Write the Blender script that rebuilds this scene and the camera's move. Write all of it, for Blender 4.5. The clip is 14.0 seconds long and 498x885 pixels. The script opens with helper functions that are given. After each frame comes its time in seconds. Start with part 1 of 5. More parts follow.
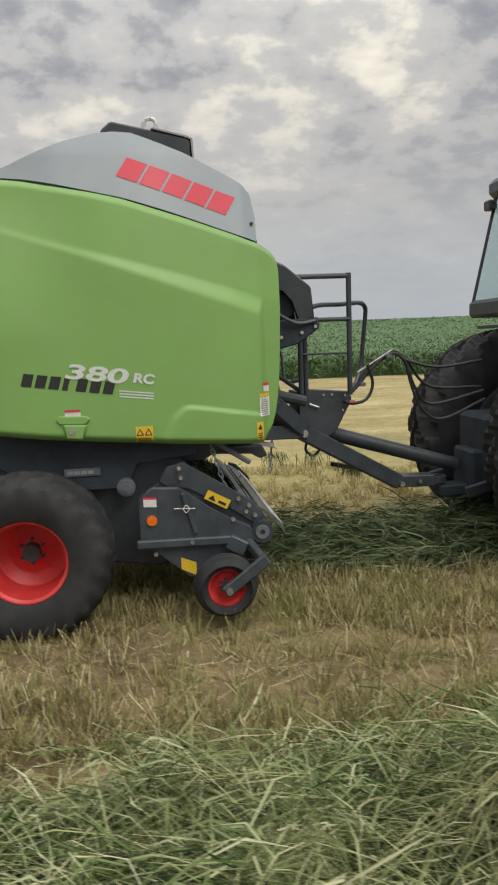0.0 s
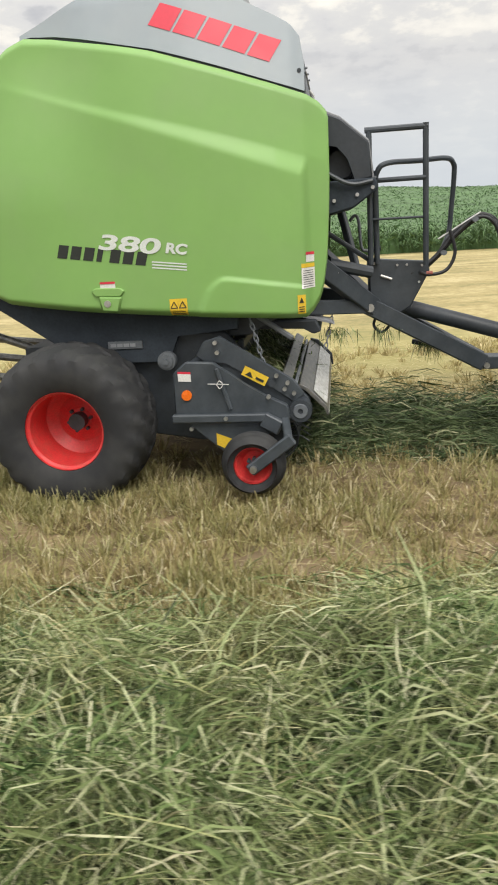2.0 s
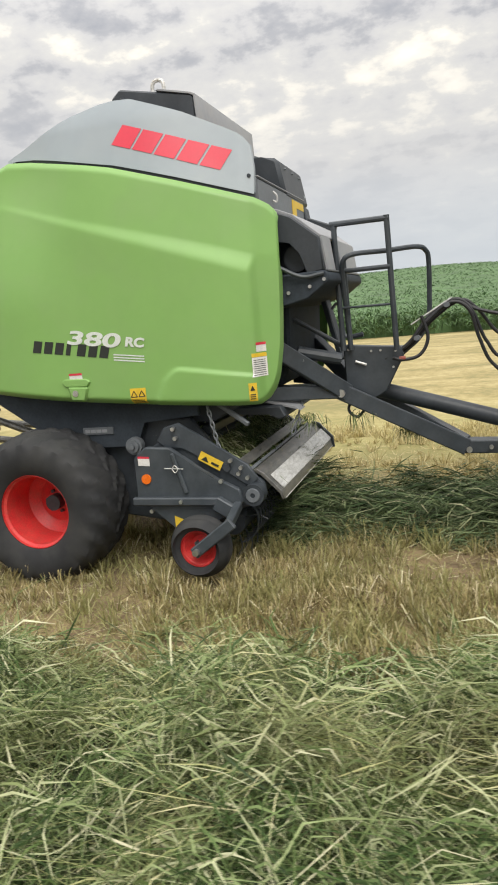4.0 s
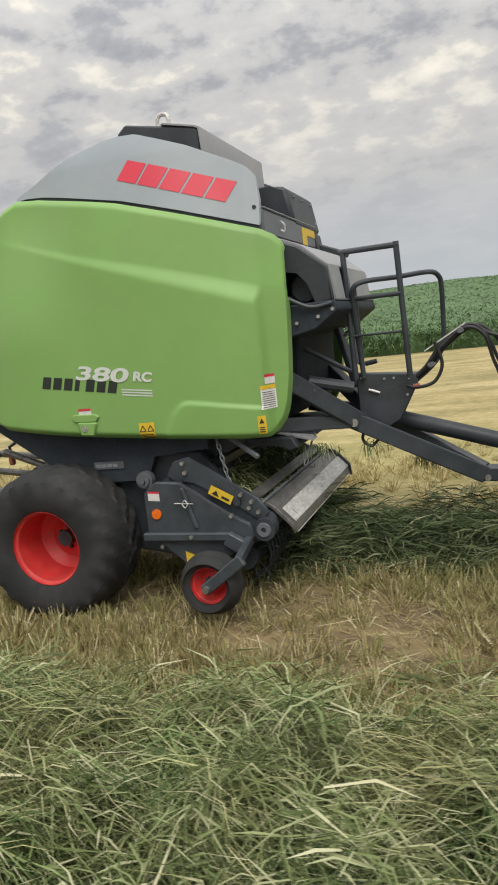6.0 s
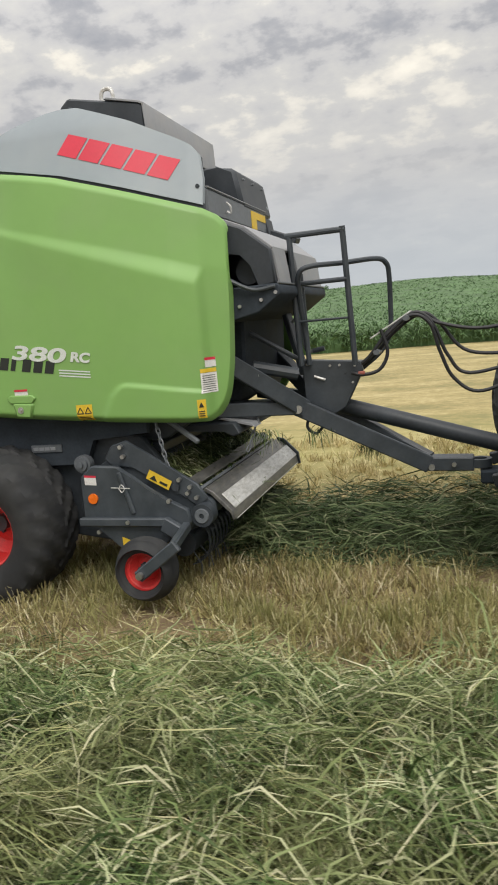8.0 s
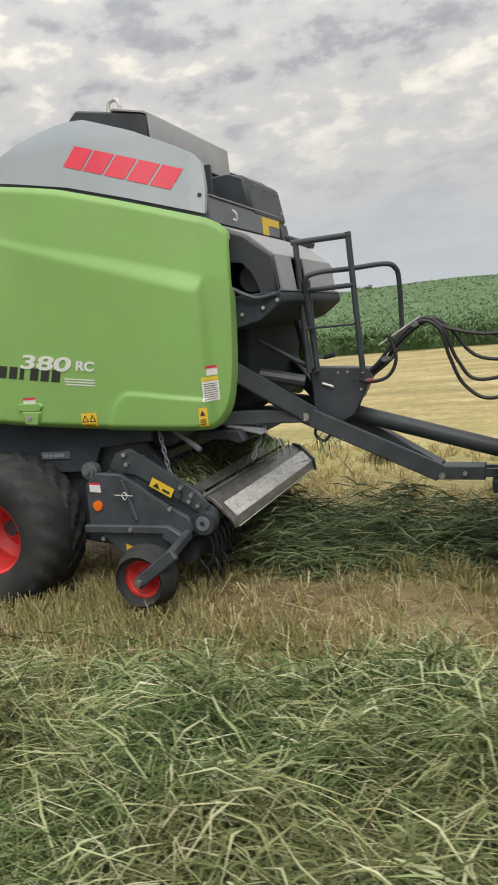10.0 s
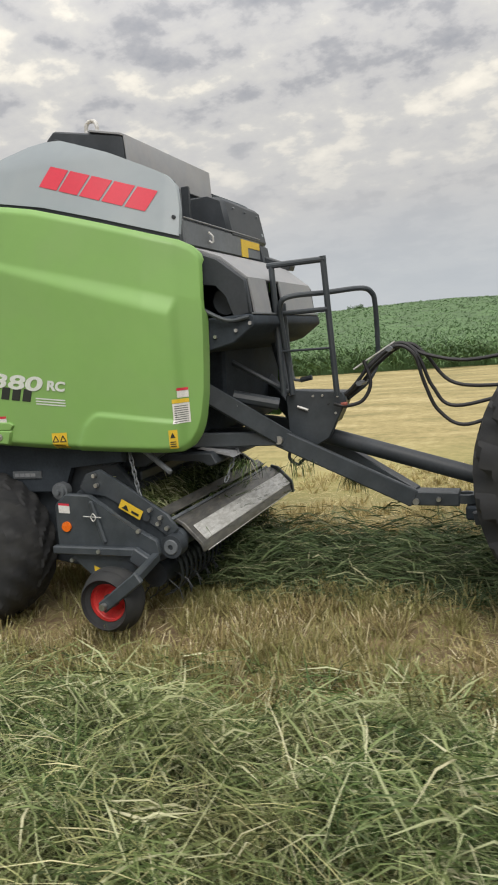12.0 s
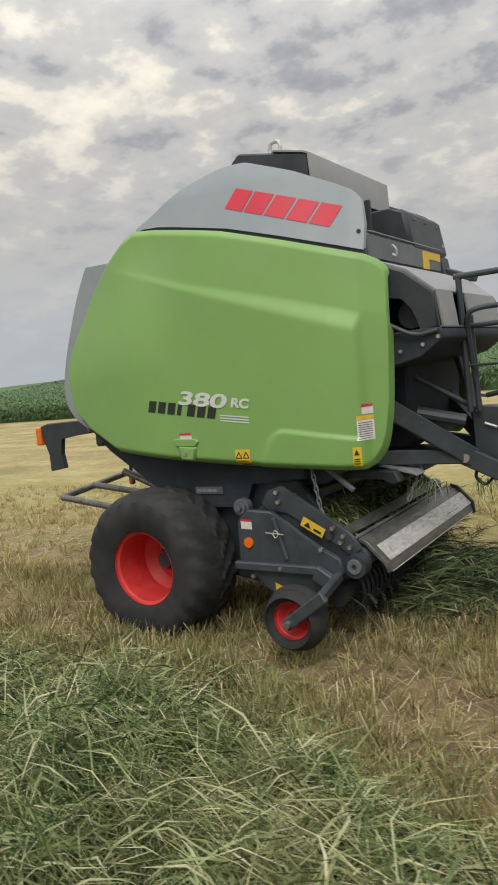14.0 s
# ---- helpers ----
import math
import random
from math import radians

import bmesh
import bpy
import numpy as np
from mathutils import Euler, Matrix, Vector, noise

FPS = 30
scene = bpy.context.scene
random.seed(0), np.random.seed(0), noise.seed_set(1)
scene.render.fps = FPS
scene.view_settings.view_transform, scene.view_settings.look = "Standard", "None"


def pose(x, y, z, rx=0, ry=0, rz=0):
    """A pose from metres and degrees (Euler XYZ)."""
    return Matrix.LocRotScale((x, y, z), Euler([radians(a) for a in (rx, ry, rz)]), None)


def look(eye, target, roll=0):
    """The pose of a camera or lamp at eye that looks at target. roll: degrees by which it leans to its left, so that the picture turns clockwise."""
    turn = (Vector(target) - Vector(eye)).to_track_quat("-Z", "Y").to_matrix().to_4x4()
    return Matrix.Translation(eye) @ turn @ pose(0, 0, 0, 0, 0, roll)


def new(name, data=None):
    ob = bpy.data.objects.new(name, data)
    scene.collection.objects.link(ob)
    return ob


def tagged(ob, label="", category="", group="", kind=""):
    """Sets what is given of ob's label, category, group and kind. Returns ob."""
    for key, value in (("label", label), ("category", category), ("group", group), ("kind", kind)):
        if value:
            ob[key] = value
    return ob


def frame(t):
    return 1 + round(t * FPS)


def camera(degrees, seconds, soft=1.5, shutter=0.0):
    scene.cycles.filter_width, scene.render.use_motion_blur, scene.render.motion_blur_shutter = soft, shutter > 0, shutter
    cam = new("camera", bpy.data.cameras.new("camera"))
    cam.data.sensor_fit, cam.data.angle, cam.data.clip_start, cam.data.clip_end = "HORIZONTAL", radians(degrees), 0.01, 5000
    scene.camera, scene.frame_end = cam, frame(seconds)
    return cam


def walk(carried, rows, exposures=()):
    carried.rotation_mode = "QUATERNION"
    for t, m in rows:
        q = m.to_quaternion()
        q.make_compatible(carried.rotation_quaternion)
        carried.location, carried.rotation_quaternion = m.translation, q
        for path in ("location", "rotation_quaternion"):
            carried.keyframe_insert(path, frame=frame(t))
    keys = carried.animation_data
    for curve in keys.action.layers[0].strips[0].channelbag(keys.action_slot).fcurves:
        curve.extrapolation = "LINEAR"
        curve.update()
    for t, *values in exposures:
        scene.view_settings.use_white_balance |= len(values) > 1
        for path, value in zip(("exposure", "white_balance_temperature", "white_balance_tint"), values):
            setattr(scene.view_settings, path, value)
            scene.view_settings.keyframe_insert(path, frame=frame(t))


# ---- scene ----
FORWARD = 1.2  # metres a second of tractor and baler along +x
PATH = [
    (0, (-0.030, -4.883, 1.866), (0.235, -2.918, 1.605), -2.2),
    (0.5, (0.135, -4.858, 1.880), (0.396, -2.910, 1.510), -1.0),
    (1, (0.309, -4.837, 1.847), (0.444, -2.876, 1.477), -2.2),
    (1.5, (0.626, -4.738, 1.788), (0.462, -2.818, 1.251), -3.9),
    (2, (0.976, -4.731, 1.796), (0.725, -2.827, 1.235), -3.5),
    (2.5, (1.363, -4.687, 1.820), (1.005, -2.789, 1.297), -6.2),
    (3, (1.628, -4.671, 1.798), (1.237, -2.769, 1.318), -5.9),
    (3.5, (1.887, -4.613, 1.801), (1.431, -2.714, 1.371), -4.1),
    (3.7, (1.998, -4.623, 1.798), (1.462, -2.732, 1.429), -4.4),
    (6, (2.240, -4.484, 1.882), (1.587, -2.616, 1.592), -6.5),
    (6.5, (2.278, -4.476, 1.832), (1.676, -2.594, 1.518), -5.5),
    (7, (2.318, -4.437, 1.835), (1.764, -2.541, 1.518), -5.9),
    (7.5, (2.381, -4.380, 1.827), (1.833, -2.482, 1.517), -6.4),
    (8, (2.399, -4.353, 1.786), (1.820, -2.464, 1.474), -5.2),
    (8.2, (2.426, -4.339, 1.797), (1.823, -2.458, 1.482), -5.0),
    (10.5, (2.821, -4.168, 1.823), (2.087, -2.333, 1.517), -5.2),
    (11, (2.921, -4.110, 1.849), (2.173, -2.284, 1.524), -4.0),
    (11.5, (2.910, -4.142, 1.855), (2.163, -2.312, 1.545), -3.4),
    (12, (2.876, -4.129, 1.839), (2.167, -2.277, 1.579), -4.7),
    (12.5, (2.817, -4.150, 1.816), (2.146, -2.280, 1.584), -5.0),
    (13, (2.705, -4.186, 1.844), (2.069, -2.303, 1.622), -5.4),
    (13.5, (2.658, -4.204, 1.857), (1.849, -2.384, 1.668), -5.5),
    (13.6, (2.657, -4.193, 1.856), (1.758, -2.416, 1.670), -5.5),
    (13.7, (2.656, -4.182, 1.855), (1.674, -2.449, 1.672), -5.6),
    (13.8, (2.655, -4.171, 1.855), (1.624, -2.467, 1.673), -5.6),
    (13.9, (2.654, -4.161, 1.854), (1.597, -2.472, 1.673), -5.6),
    (14, (2.653, -4.150, 1.853), (1.589, -2.466, 1.672), -5.6),
]
cam = camera(36.69, 14.0, soft=1.9, shutter=0.2)
walk(cam, [(t, pose(FORWARD * t, 0, 0) @ look(eye, target, roll)) for t, eye, target, roll in PATH], [(0, -0.40), (0.5, -0.35), (1.0, -0.32), (1.5, -0.1), (2.0, 0.15), (3.5, 0.15), (6, -0.22), (7, -0.18), (8, -0.15), (10.5, -0.15), (12, -0.18), (13.5, -0.34), (14, -0.38)])

# ---------------------------------------------------------------- world and light
world = bpy.data.worlds.new("evening_sky")
scene.world = world
world.use_nodes = True
SUN_EL, SUN_AZ = 50.0, 150.0


def build_sky():
    nt = world.node_tree
    nt.nodes.clear()
    N, L = nt.nodes.new, nt.links.new
    out, bg = N("ShaderNodeOutputWorld"), N("ShaderNodeBackground")
    tc, sep = N("ShaderNodeTexCoord"), N("ShaderNodeSeparateXYZ")
    L(tc.outputs["Generated"], sep.inputs[0])

    def mth(op, a, b=None, clamp=False):
        m = N("ShaderNodeMath")
        m.operation, m.use_clamp = op, clamp
        for k, v in enumerate((a, b)):
            if v is None:
                continue
            if isinstance(v, (int, float)):
                m.inputs[k].default_value = v
            else:
                L(v, m.inputs[k])
        return m.outputs[0]

    up = mth("MAXIMUM", sep.outputs["Z"], 0.0)
    den = mth("ADD", up, 0.30)
    comb = N("ShaderNodeCombineXYZ")
    L(mth("DIVIDE", sep.outputs["X"], den), comb.inputs[0])
    L(mth("DIVIDE", sep.outputs["Y"], den), comb.inputs[1])

    def fbm(scale, detail, rough, offset):
        mp = N("ShaderNodeMapping")
        mp.inputs["Location"].default_value = offset
        mp.inputs["Scale"].default_value = (1.0, 1.0, 1.0)
        L(comb.outputs[0], mp.inputs[0])
        n = N("ShaderNodeTexNoise")
        n.inputs["Scale"].default_value, n.inputs["Detail"].default_value, n.inputs["Roughness"].default_value = scale, detail, rough
        L(mp.outputs[0], n.inputs["Vector"])
        return n.outputs[0]

    def ramp(v, stops):
        r = N("ShaderNodeValToRGB")
        while len(r.color_ramp.elements) < len(stops):
            r.color_ramp.elements.new(0.5)
        for e, (p, c) in zip(r.color_ramp.elements, stops):
            e.position, e.color = p, (*c, 1)
        L(v, r.inputs[0])
        return r.outputs[0]

    def mix(f, a, b):
        m = N("ShaderNodeMix")
        m.data_type = "RGBA"
        for k, v in ((0, f), (6, a), (7, b)):
            if isinstance(v, (int, float)):
                m.inputs[k].default_value = v
            elif isinstance(v, tuple):
                m.inputs[k].default_value = (*v, 1)
            else:
                L(v, m.inputs[k])
        return m.outputs[2]

    sky = N("ShaderNodeTexSky")
    sky.sky_type, sky.sun_disc = "NISHITA", False
    sky.sun_elevation, sky.sun_rotation = radians(SUN_EL), radians(SUN_AZ)
    dim = N("ShaderNodeVectorMath")
    dim.operation = "SCALE"
    L(sky.outputs[0], dim.inputs[0])
    dim.inputs["Scale"].default_value = 0.10
    broad = fbm(1.6, 3.0, 0.5, (3.1, 1.7, 0.0))
    puffs = fbm(7.5, 6.0, 0.55, (0.4, 5.2, 2.0))
    both = mth("ADD", mth("MULTIPLY", broad, 0.4), mth("MULTIPLY", puffs, 0.6))
    cloud = ramp(both, [(0.38, (0.32, 0.325, 0.345)), (0.445, (0.42, 0.415, 0.42)), (0.485, (0.56, 0.545, 0.53)), (0.55, (0.63, 0.61, 0.57)), (0.59, (0.83, 0.78, 0.68)), (0.66, (1.0, 0.93, 0.79))])
    # lower down the cover is an even veil, bluish near the horizon
    veil = ramp(broad, [(0.3, (0.59, 0.585, 0.585)), (0.5, (0.66, 0.645, 0.63)), (0.7, (0.71, 0.69, 0.66))])
    torn = mth("MULTIPLY", mth("SUBTRACT", up, 0.14), 6.0, clamp=True)
    torn = mth("ADD", mth("MULTIPLY", torn, 0.78), 0.22)
    low = mth("MULTIPLY", mth("SUBTRACT", 0.17, up), 6.0, clamp=True)
    haze = mix(low, mix(torn, veil, cloud), (0.60, 0.645, 0.70))
    col = mix(0.08, haze, dim.outputs[0])
    # an overcast sky grows brighter towards the zenith
    rise = mth("ADD", mth("MULTIPLY", mth("POWER", up, 2.0), 3.3), 1.0)
    gain = N("ShaderNodeVectorMath")
    gain.operation = "SCALE"
    L(col, gain.inputs[0])
    L(rise, gain.inputs["Scale"])
    L(gain.outputs[0], bg.inputs["Color"])
    bg.inputs["Strength"].default_value = 1.0
    L(bg.outputs[0], out.inputs[0])


build_sky()
sun = new("sun", bpy.data.lights.new("sun", "SUN"))
sun.data.energy, sun.data.angle, sun.data.color = 1.7, radians(30), (1.0, 0.95, 0.88)
sun.matrix_world = look((40 * math.sin(radians(SUN_AZ)), 40 * math.cos(radians(SUN_AZ)), 40 * math.tan(radians(SUN_EL))), (0, 0, 0))

# ---------------------------------------------------------------- materials


def material(name, base, rough=0.5, metal=0.0, vary=0.15, scale=6.0, bump=0.0, bump_scale=60.0, dirt=None, dirt_amount=0.0, coat=0.0, island=None, stretch=(1, 1, 1), spec=0.5, trans=0.0, grain=0.35):
    """Principled surface: colour broken up by coarse and fine noise, optional dust, relief and a colour range from piece to piece."""
    m = bpy.data.materials.new(name)
    m.use_nodes = True
    nt = m.node_tree
    N, L = nt.nodes.new, nt.links.new
    b = nt.nodes["Principled BSDF"]
    b.inputs["Roughness"].default_value, b.inputs["Metallic"].default_value = rough, metal
    b.inputs["Coat Weight"].default_value = coat
    b.inputs["Specular IOR Level"].default_value = spec
    tc, mp = N("ShaderNodeTexCoord"), N("ShaderNodeMapping")
    mp.inputs["Scale"].default_value = stretch
    L(tc.outputs["Object"], mp.inputs[0])

    def noise_tex(s, d):
        n = N("ShaderNodeTexNoise")
        n.inputs["Scale"].default_value, n.inputs["Detail"].default_value = s, d
        L(mp.outputs[0], n.inputs["Vector"])
        return n.outputs[0]

    coarse, fine = noise_tex(scale, 4), noise_tex(scale * 9, 3)
    r = N("ShaderNodeValToRGB")
    if island:
        g = N("ShaderNodeNewGeometry")
        while len(r.color_ramp.elements) < len(island):
            r.color_ramp.elements.new(0.5)
        for e, (p, c) in zip(r.color_ramp.elements, island):
            e.position, e.color = p, (*c, 1)
        L(g.outputs["Random Per Island"], r.inputs[0])
    else:
        lo, hi = [c * (1 - vary) for c in base], [min(1, c * (1 + vary)) for c in base]
        r.color_ramp.elements[0].position, r.color_ramp.elements[0].color = 0.3, (*lo, 1)
        r.color_ramp.elements[1].position, r.color_ramp.elements[1].color = 0.7, (*hi, 1)
        L(coarse, r.inputs[0])
    hue = N("ShaderNodeMix")
    hue.data_type, hue.blend_type = "RGBA", "MULTIPLY"
    hue.inputs[0].default_value = grain
    L(r.outputs[0], hue.inputs[6])
    fr = N("ShaderNodeValToRGB")
    fr.color_ramp.elements[0].position, fr.color_ramp.elements[0].color = 0.3, (0.6, 0.6, 0.6, 1)
    fr.color_ramp.elements[1].position, fr.color_ramp.elements[1].color = 0.65, (1.15, 1.15, 1.15, 1)
    L(fine, fr.inputs[0])
    L(fr.outputs[0], hue.inputs[7])
    col = hue.outputs[2]
    if dirt:
        dm, dr = N("ShaderNodeMix"), N("ShaderNodeValToRGB")
        dm.data_type = "RGBA"
        dr.color_ramp.elements[0].position, dr.color_ramp.elements[1].position = 0.42, 0.72
        dr.color_ramp.elements[1].color = (dirt_amount, dirt_amount, dirt_amount, 1)
        L(noise_tex(scale * 1.7 + 1.3, 6), dr.inputs[0])
        L(dr.outputs[0], dm.inputs[0])
        L(col, dm.inputs[6])
        dm.inputs[7].default_value = (*dirt, 1)
        col = dm.outputs[2]
    L(col, b.inputs["Base Color"])
    rr = N("ShaderNodeMapRange")
    rr.inputs["To Min"].default_value, rr.inputs["To Max"].default_value = max(0.03, rough - 0.1), min(1, rough + 0.12)
    L(coarse, rr.inputs["Value"])
    L(rr.outputs[0], b.inputs["Roughness"])
    if bump:
        bn = N("ShaderNodeBump")
        bn.inputs["Strength"].default_value, bn.inputs["Distance"].default_value = bump, 0.01
        L(noise_tex(bump_scale, 4), bn.inputs["Height"])
        L(bn.outputs[0], b.inputs["Normal"])
    if trans:
        b.inputs["Transmission Weight"].default_value = trans
    return m


DUST = (0.165, 0.17, 0.17)
M_GREEN = material("green_paint", (0.212, 0.40, 0.108), 0.46, vary=0.05, scale=1.2, dirt=(0.235, 0.36, 0.145), dirt_amount=0.3, grain=0.05)
M_HOOD = material("light_grey_paint", (0.285, 0.328, 0.356), 0.45, vary=0.04, scale=1.5, dirt=(0.35, 0.375, 0.385), dirt_amount=0.3, grain=0.05)
M_DARK = material("dark_grey_paint", (0.047, 0.057, 0.067), 0.42, vary=0.2, scale=5, dirt=DUST, dirt_amount=0.10, bump=0.03, grain=0.25)
M_BLACK = material("black_plastic", (0.033, 0.040, 0.048), 0.5, vary=0.2, scale=5, dirt=DUST, dirt_amount=0.07)
M_RUBBER = material("tyre_rubber", (0.030, 0.031, 0.033), 0.72, vary=0.15, scale=3, dirt=(0.065, 0.064, 0.06), dirt_amount=0.5, bump=0.06, bump_scale=90, spec=0.3, grain=0.15)
M_RED = material("red_rim_paint", (0.68, 0.045, 0.045), 0.42, vary=0.12, scale=9, dirt=(0.35, 0.12, 0.08), dirt_amount=0.35)
M_DULLRED = material("faded_red_plastic", (0.36, 0.10, 0.07), 0.55, vary=0.2, scale=20)
M_REDLET = material("red_decal", (0.62, 0.03, 0.06), 0.45, vary=0.04, grain=0.08)
M_STEEL = material("worn_bare_steel", (0.70, 0.70, 0.68), 0.42, 0.25, vary=0.15, scale=7, dirt=(0.30, 0.29, 0.25), dirt_amount=0.6, bump=0.05, stretch=(4, 1, 4))
M_BOLT = material("zinc_steel", (0.55, 0.55, 0.54), 0.35, 0.9, vary=0.15, scale=30)
M_GREYBOX = material("mid_grey_plastic", (0.132, 0.146, 0.160), 0.45, vary=0.15, scale=4, dirt=DUST, dirt_amount=0.25)
M_PALE = material("dusty_pale_grey_sheet", (0.28, 0.29, 0.305), 0.5, vary=0.06, scale=3, dirt=(0.36, 0.34, 0.32), dirt_amount=0.35, grain=0.12)
M_YELLOW = material("yellow_sticker", (0.74, 0.50, 0.035), 0.5, vary=0.08, scale=20)
M_WORN = material("scuffed_dark_steel", (0.15, 0.15, 0.145), 0.4, 0.5, vary=0.35, scale=5, dirt=(0.30, 0.28, 0.23), dirt_amount=0.5, bump=0.05, stretch=(4, 1, 4))
M_WHITE = material("white_sticker", (0.72, 0.71, 0.68), 0.5, vary=0.06, scale=20)
M_ORANGE = material("orange_reflector", (0.85, 0.17, 0.015), 0.25, vary=0.05, scale=20)
M_INK = material("black_decal", (0.02, 0.025, 0.02), 0.5, vary=0.1, scale=20)
M_SILVER = material("pale_silver_decal", (0.66, 0.70, 0.66), 0.45, vary=0.05, scale=20)
M_HOSE = material("black_hose_rubber", (0.018, 0.018, 0.02), 0.5, vary=0.2, scale=20)
# Sheenless black with the machine's deep shade put into the colour.
M_SHADEBLACK = material("dull_shade_black", (0.042, 0.051, 0.062), 0.8, vary=0.2, scale=6, spec=0.15)
M_GLASS = material("tinted_cab_glass", (0.75, 0.85, 0.85), 0.05, vary=0.02, trans=1.0)
M_SOIL = material("stubble_soil", (0.18, 0.128, 0.074), 0.95, vary=0.35, scale=1.4, dirt=(0.33, 0.25, 0.125), dirt_amount=0.8, bump=0.6, bump_scale=30, stretch=(0.6, 1.3, 1))
M_STUB = material("straw_stubble", (0.3, 0.24, 0.12), 0.8, spec=0.22, island=[(0.0, (0.13, 0.10, 0.048)), (0.25, (0.27, 0.215, 0.096)), (0.5, (0.40, 0.33, 0.155)), (0.72, (0.27, 0.275, 0.10)), (0.88, (0.52, 0.44, 0.25)), (1.0, (0.76, 0.69, 0.48))], scale=0.35, dirt=(0.26, 0.285, 0.10), dirt_amount=0.6)
M_STRAW = material("pale_straw", (0.42, 0.36, 0.18), 0.8, island=[(0.0, (0.36, 0.30, 0.13)), (0.5, (0.48, 0.40, 0.19)), (1.0, (0.66, 0.57, 0.33))], scale=0.35)
M_GRASS = material("wilted_cut_grass", (0.12, 0.15, 0.06), 0.5, spec=0.22, island=[(0.0, (0.016, 0.034, 0.008)), (0.25, (0.050, 0.092, 0.022)), (0.48, (0.130, 0.190, 0.062)), (0.72, (0.250, 0.308, 0.132)), (0.89, (0.44, 0.47, 0.27)), (1.0, (0.62, 0.60, 0.40))], scale=0.35, dirt=(0.30, 0.255, 0.12), dirt_amount=0.36)
M_STEM = material("dry_grass_stem", (0.3, 0.3, 0.16), 0.6, spec=0.22, island=[(0.0, (0.14, 0.185, 0.065)), (0.4, (0.29, 0.32, 0.13)), (0.75, (0.44, 0.435, 0.20)), (1.0, (0.64, 0.60, 0.36))], scale=0.35, dirt=(0.42, 0.36, 0.19), dirt_amount=0.3)
# Greener than the other swath, and darkened for the shade beside the machines.
M_WINDROW = material("fresh_shaded_grass", (0.08, 0.12, 0.05), 0.62, spec=0.22, island=[(0.0, (0.026, 0.050, 0.020)), (0.3, (0.056, 0.096, 0.038)), (0.6, (0.10, 0.150, 0.062)), (0.86, (0.19, 0.235, 0.115)), (1.0, (0.40, 0.39, 0.24))], scale=0.35, dirt=(0.20, 0.20, 0.09), dirt_amount=0.25)
# Dark colour stands for the shade deep in the gaps between blades.
M_MAT = material("shaded_matted_grass", (0.042, 0.056, 0.022), 0.9, vary=0.4, scale=8, bump=0.5, bump_scale=60)
M_CORN = material("maize_leaves", (0.06, 0.12, 0.03), 0.55, island=[(0.0, (0.064, 0.122, 0.042)), (0.5, (0.088, 0.165, 0.056)), (1.0, (0.118, 0.208, 0.076))], scale=0.2)
M_CORNMASS = material("maize_canopy", (0.080, 0.150, 0.052), 0.8, vary=0.35, scale=0.35, bump=0.8, bump_scale=2.0)

# ---------------------------------------------------------------- mesh helpers


def part(name, bm, mat, parent=None, label="", smooth=35):
    me = bpy.data.meshes.new(name)
    bmesh.ops.recalc_face_normals(bm, faces=bm.faces)
    bm.to_mesh(me)
    bm.free()
    me.materials.append(mat)
    if smooth:
        me.polygons.foreach_set("use_smooth", [True] * len(me.polygons))
        me.set_sharp_from_angle(angle=radians(smooth))
    ob = new(name, me)
    ob.parent = parent
    return tagged(ob, label)


def islands(name, bm, mat, parent=None, label="", smooth=35):
    """Every separate piece of a bmesh as a part of its own."""
    left, made = set(bm.verts), []
    while left:
        todo, seen = [next(v for v in bm.verts if v in left)], []
        left.discard(todo[0])
        while todo:
            v = todo.pop()
            seen.append(v)
            for e in v.link_edges:
                w = e.other_vert(v)
                if w in left:
                    left.discard(w)
                    todo.append(w)
        one = bmesh.new()
        at = {v: one.verts.new(v.co) for v in seen}
        for f in {f for v in seen for f in v.link_faces}:
            one.faces.new([at[v] for v in f.verts])
        made.append(part(name, one, mat, parent, label, smooth))
    bm.free()
    return made


def thing(name, label, category, group="", kind=""):
    return tagged(new(name), label, category, group, kind)


def box(bm, x0, x1, y0, y1, z0, z1, bevel=0.006):
    """A bevelled box between two corners."""
    vs = [bm.verts.new((x, y, z)) for x in (x0, x1) for y in (y0, y1) for z in (z0, z1)]
    fs = [bm.faces.new([vs[i] for i in q]) for q in ((0, 1, 3, 2), (4, 6, 7, 5), (0, 4, 5, 1), (2, 3, 7, 6), (0, 2, 6, 4), (1, 5, 7, 3))]
    if bevel:
        es = list({e for f in fs for e in f.edges})
        bmesh.ops.bevel(bm, geom=es, offset=bevel, segments=1, affect="EDGES", profile=0.5)
    return bm


def plate(bm, poly, y0, y1, bevel=0.006):
    """A flat plate with an outline in x and z, from y0 to y1. y0 and y1 may be functions of x and z."""
    at = lambda f, x, z: f(x, z) if callable(f) else f
    a = [bm.verts.new((x, at(y0, x, z), z)) for x, z in poly]
    c = [bm.verts.new((x, at(y1, x, z), z)) for x, z in poly]
    n = len(poly)
    fs = [bm.faces.new(a), bm.faces.new(c[::-1])] + [bm.faces.new((a[i], c[i], c[(i + 1) % n], a[(i + 1) % n])) for i in range(n)]
    if bevel:
        bmesh.ops.bevel(bm, geom=list({e for f in fs for e in f.edges}), offset=bevel, segments=1, affect="EDGES", profile=0.5)
    return bm


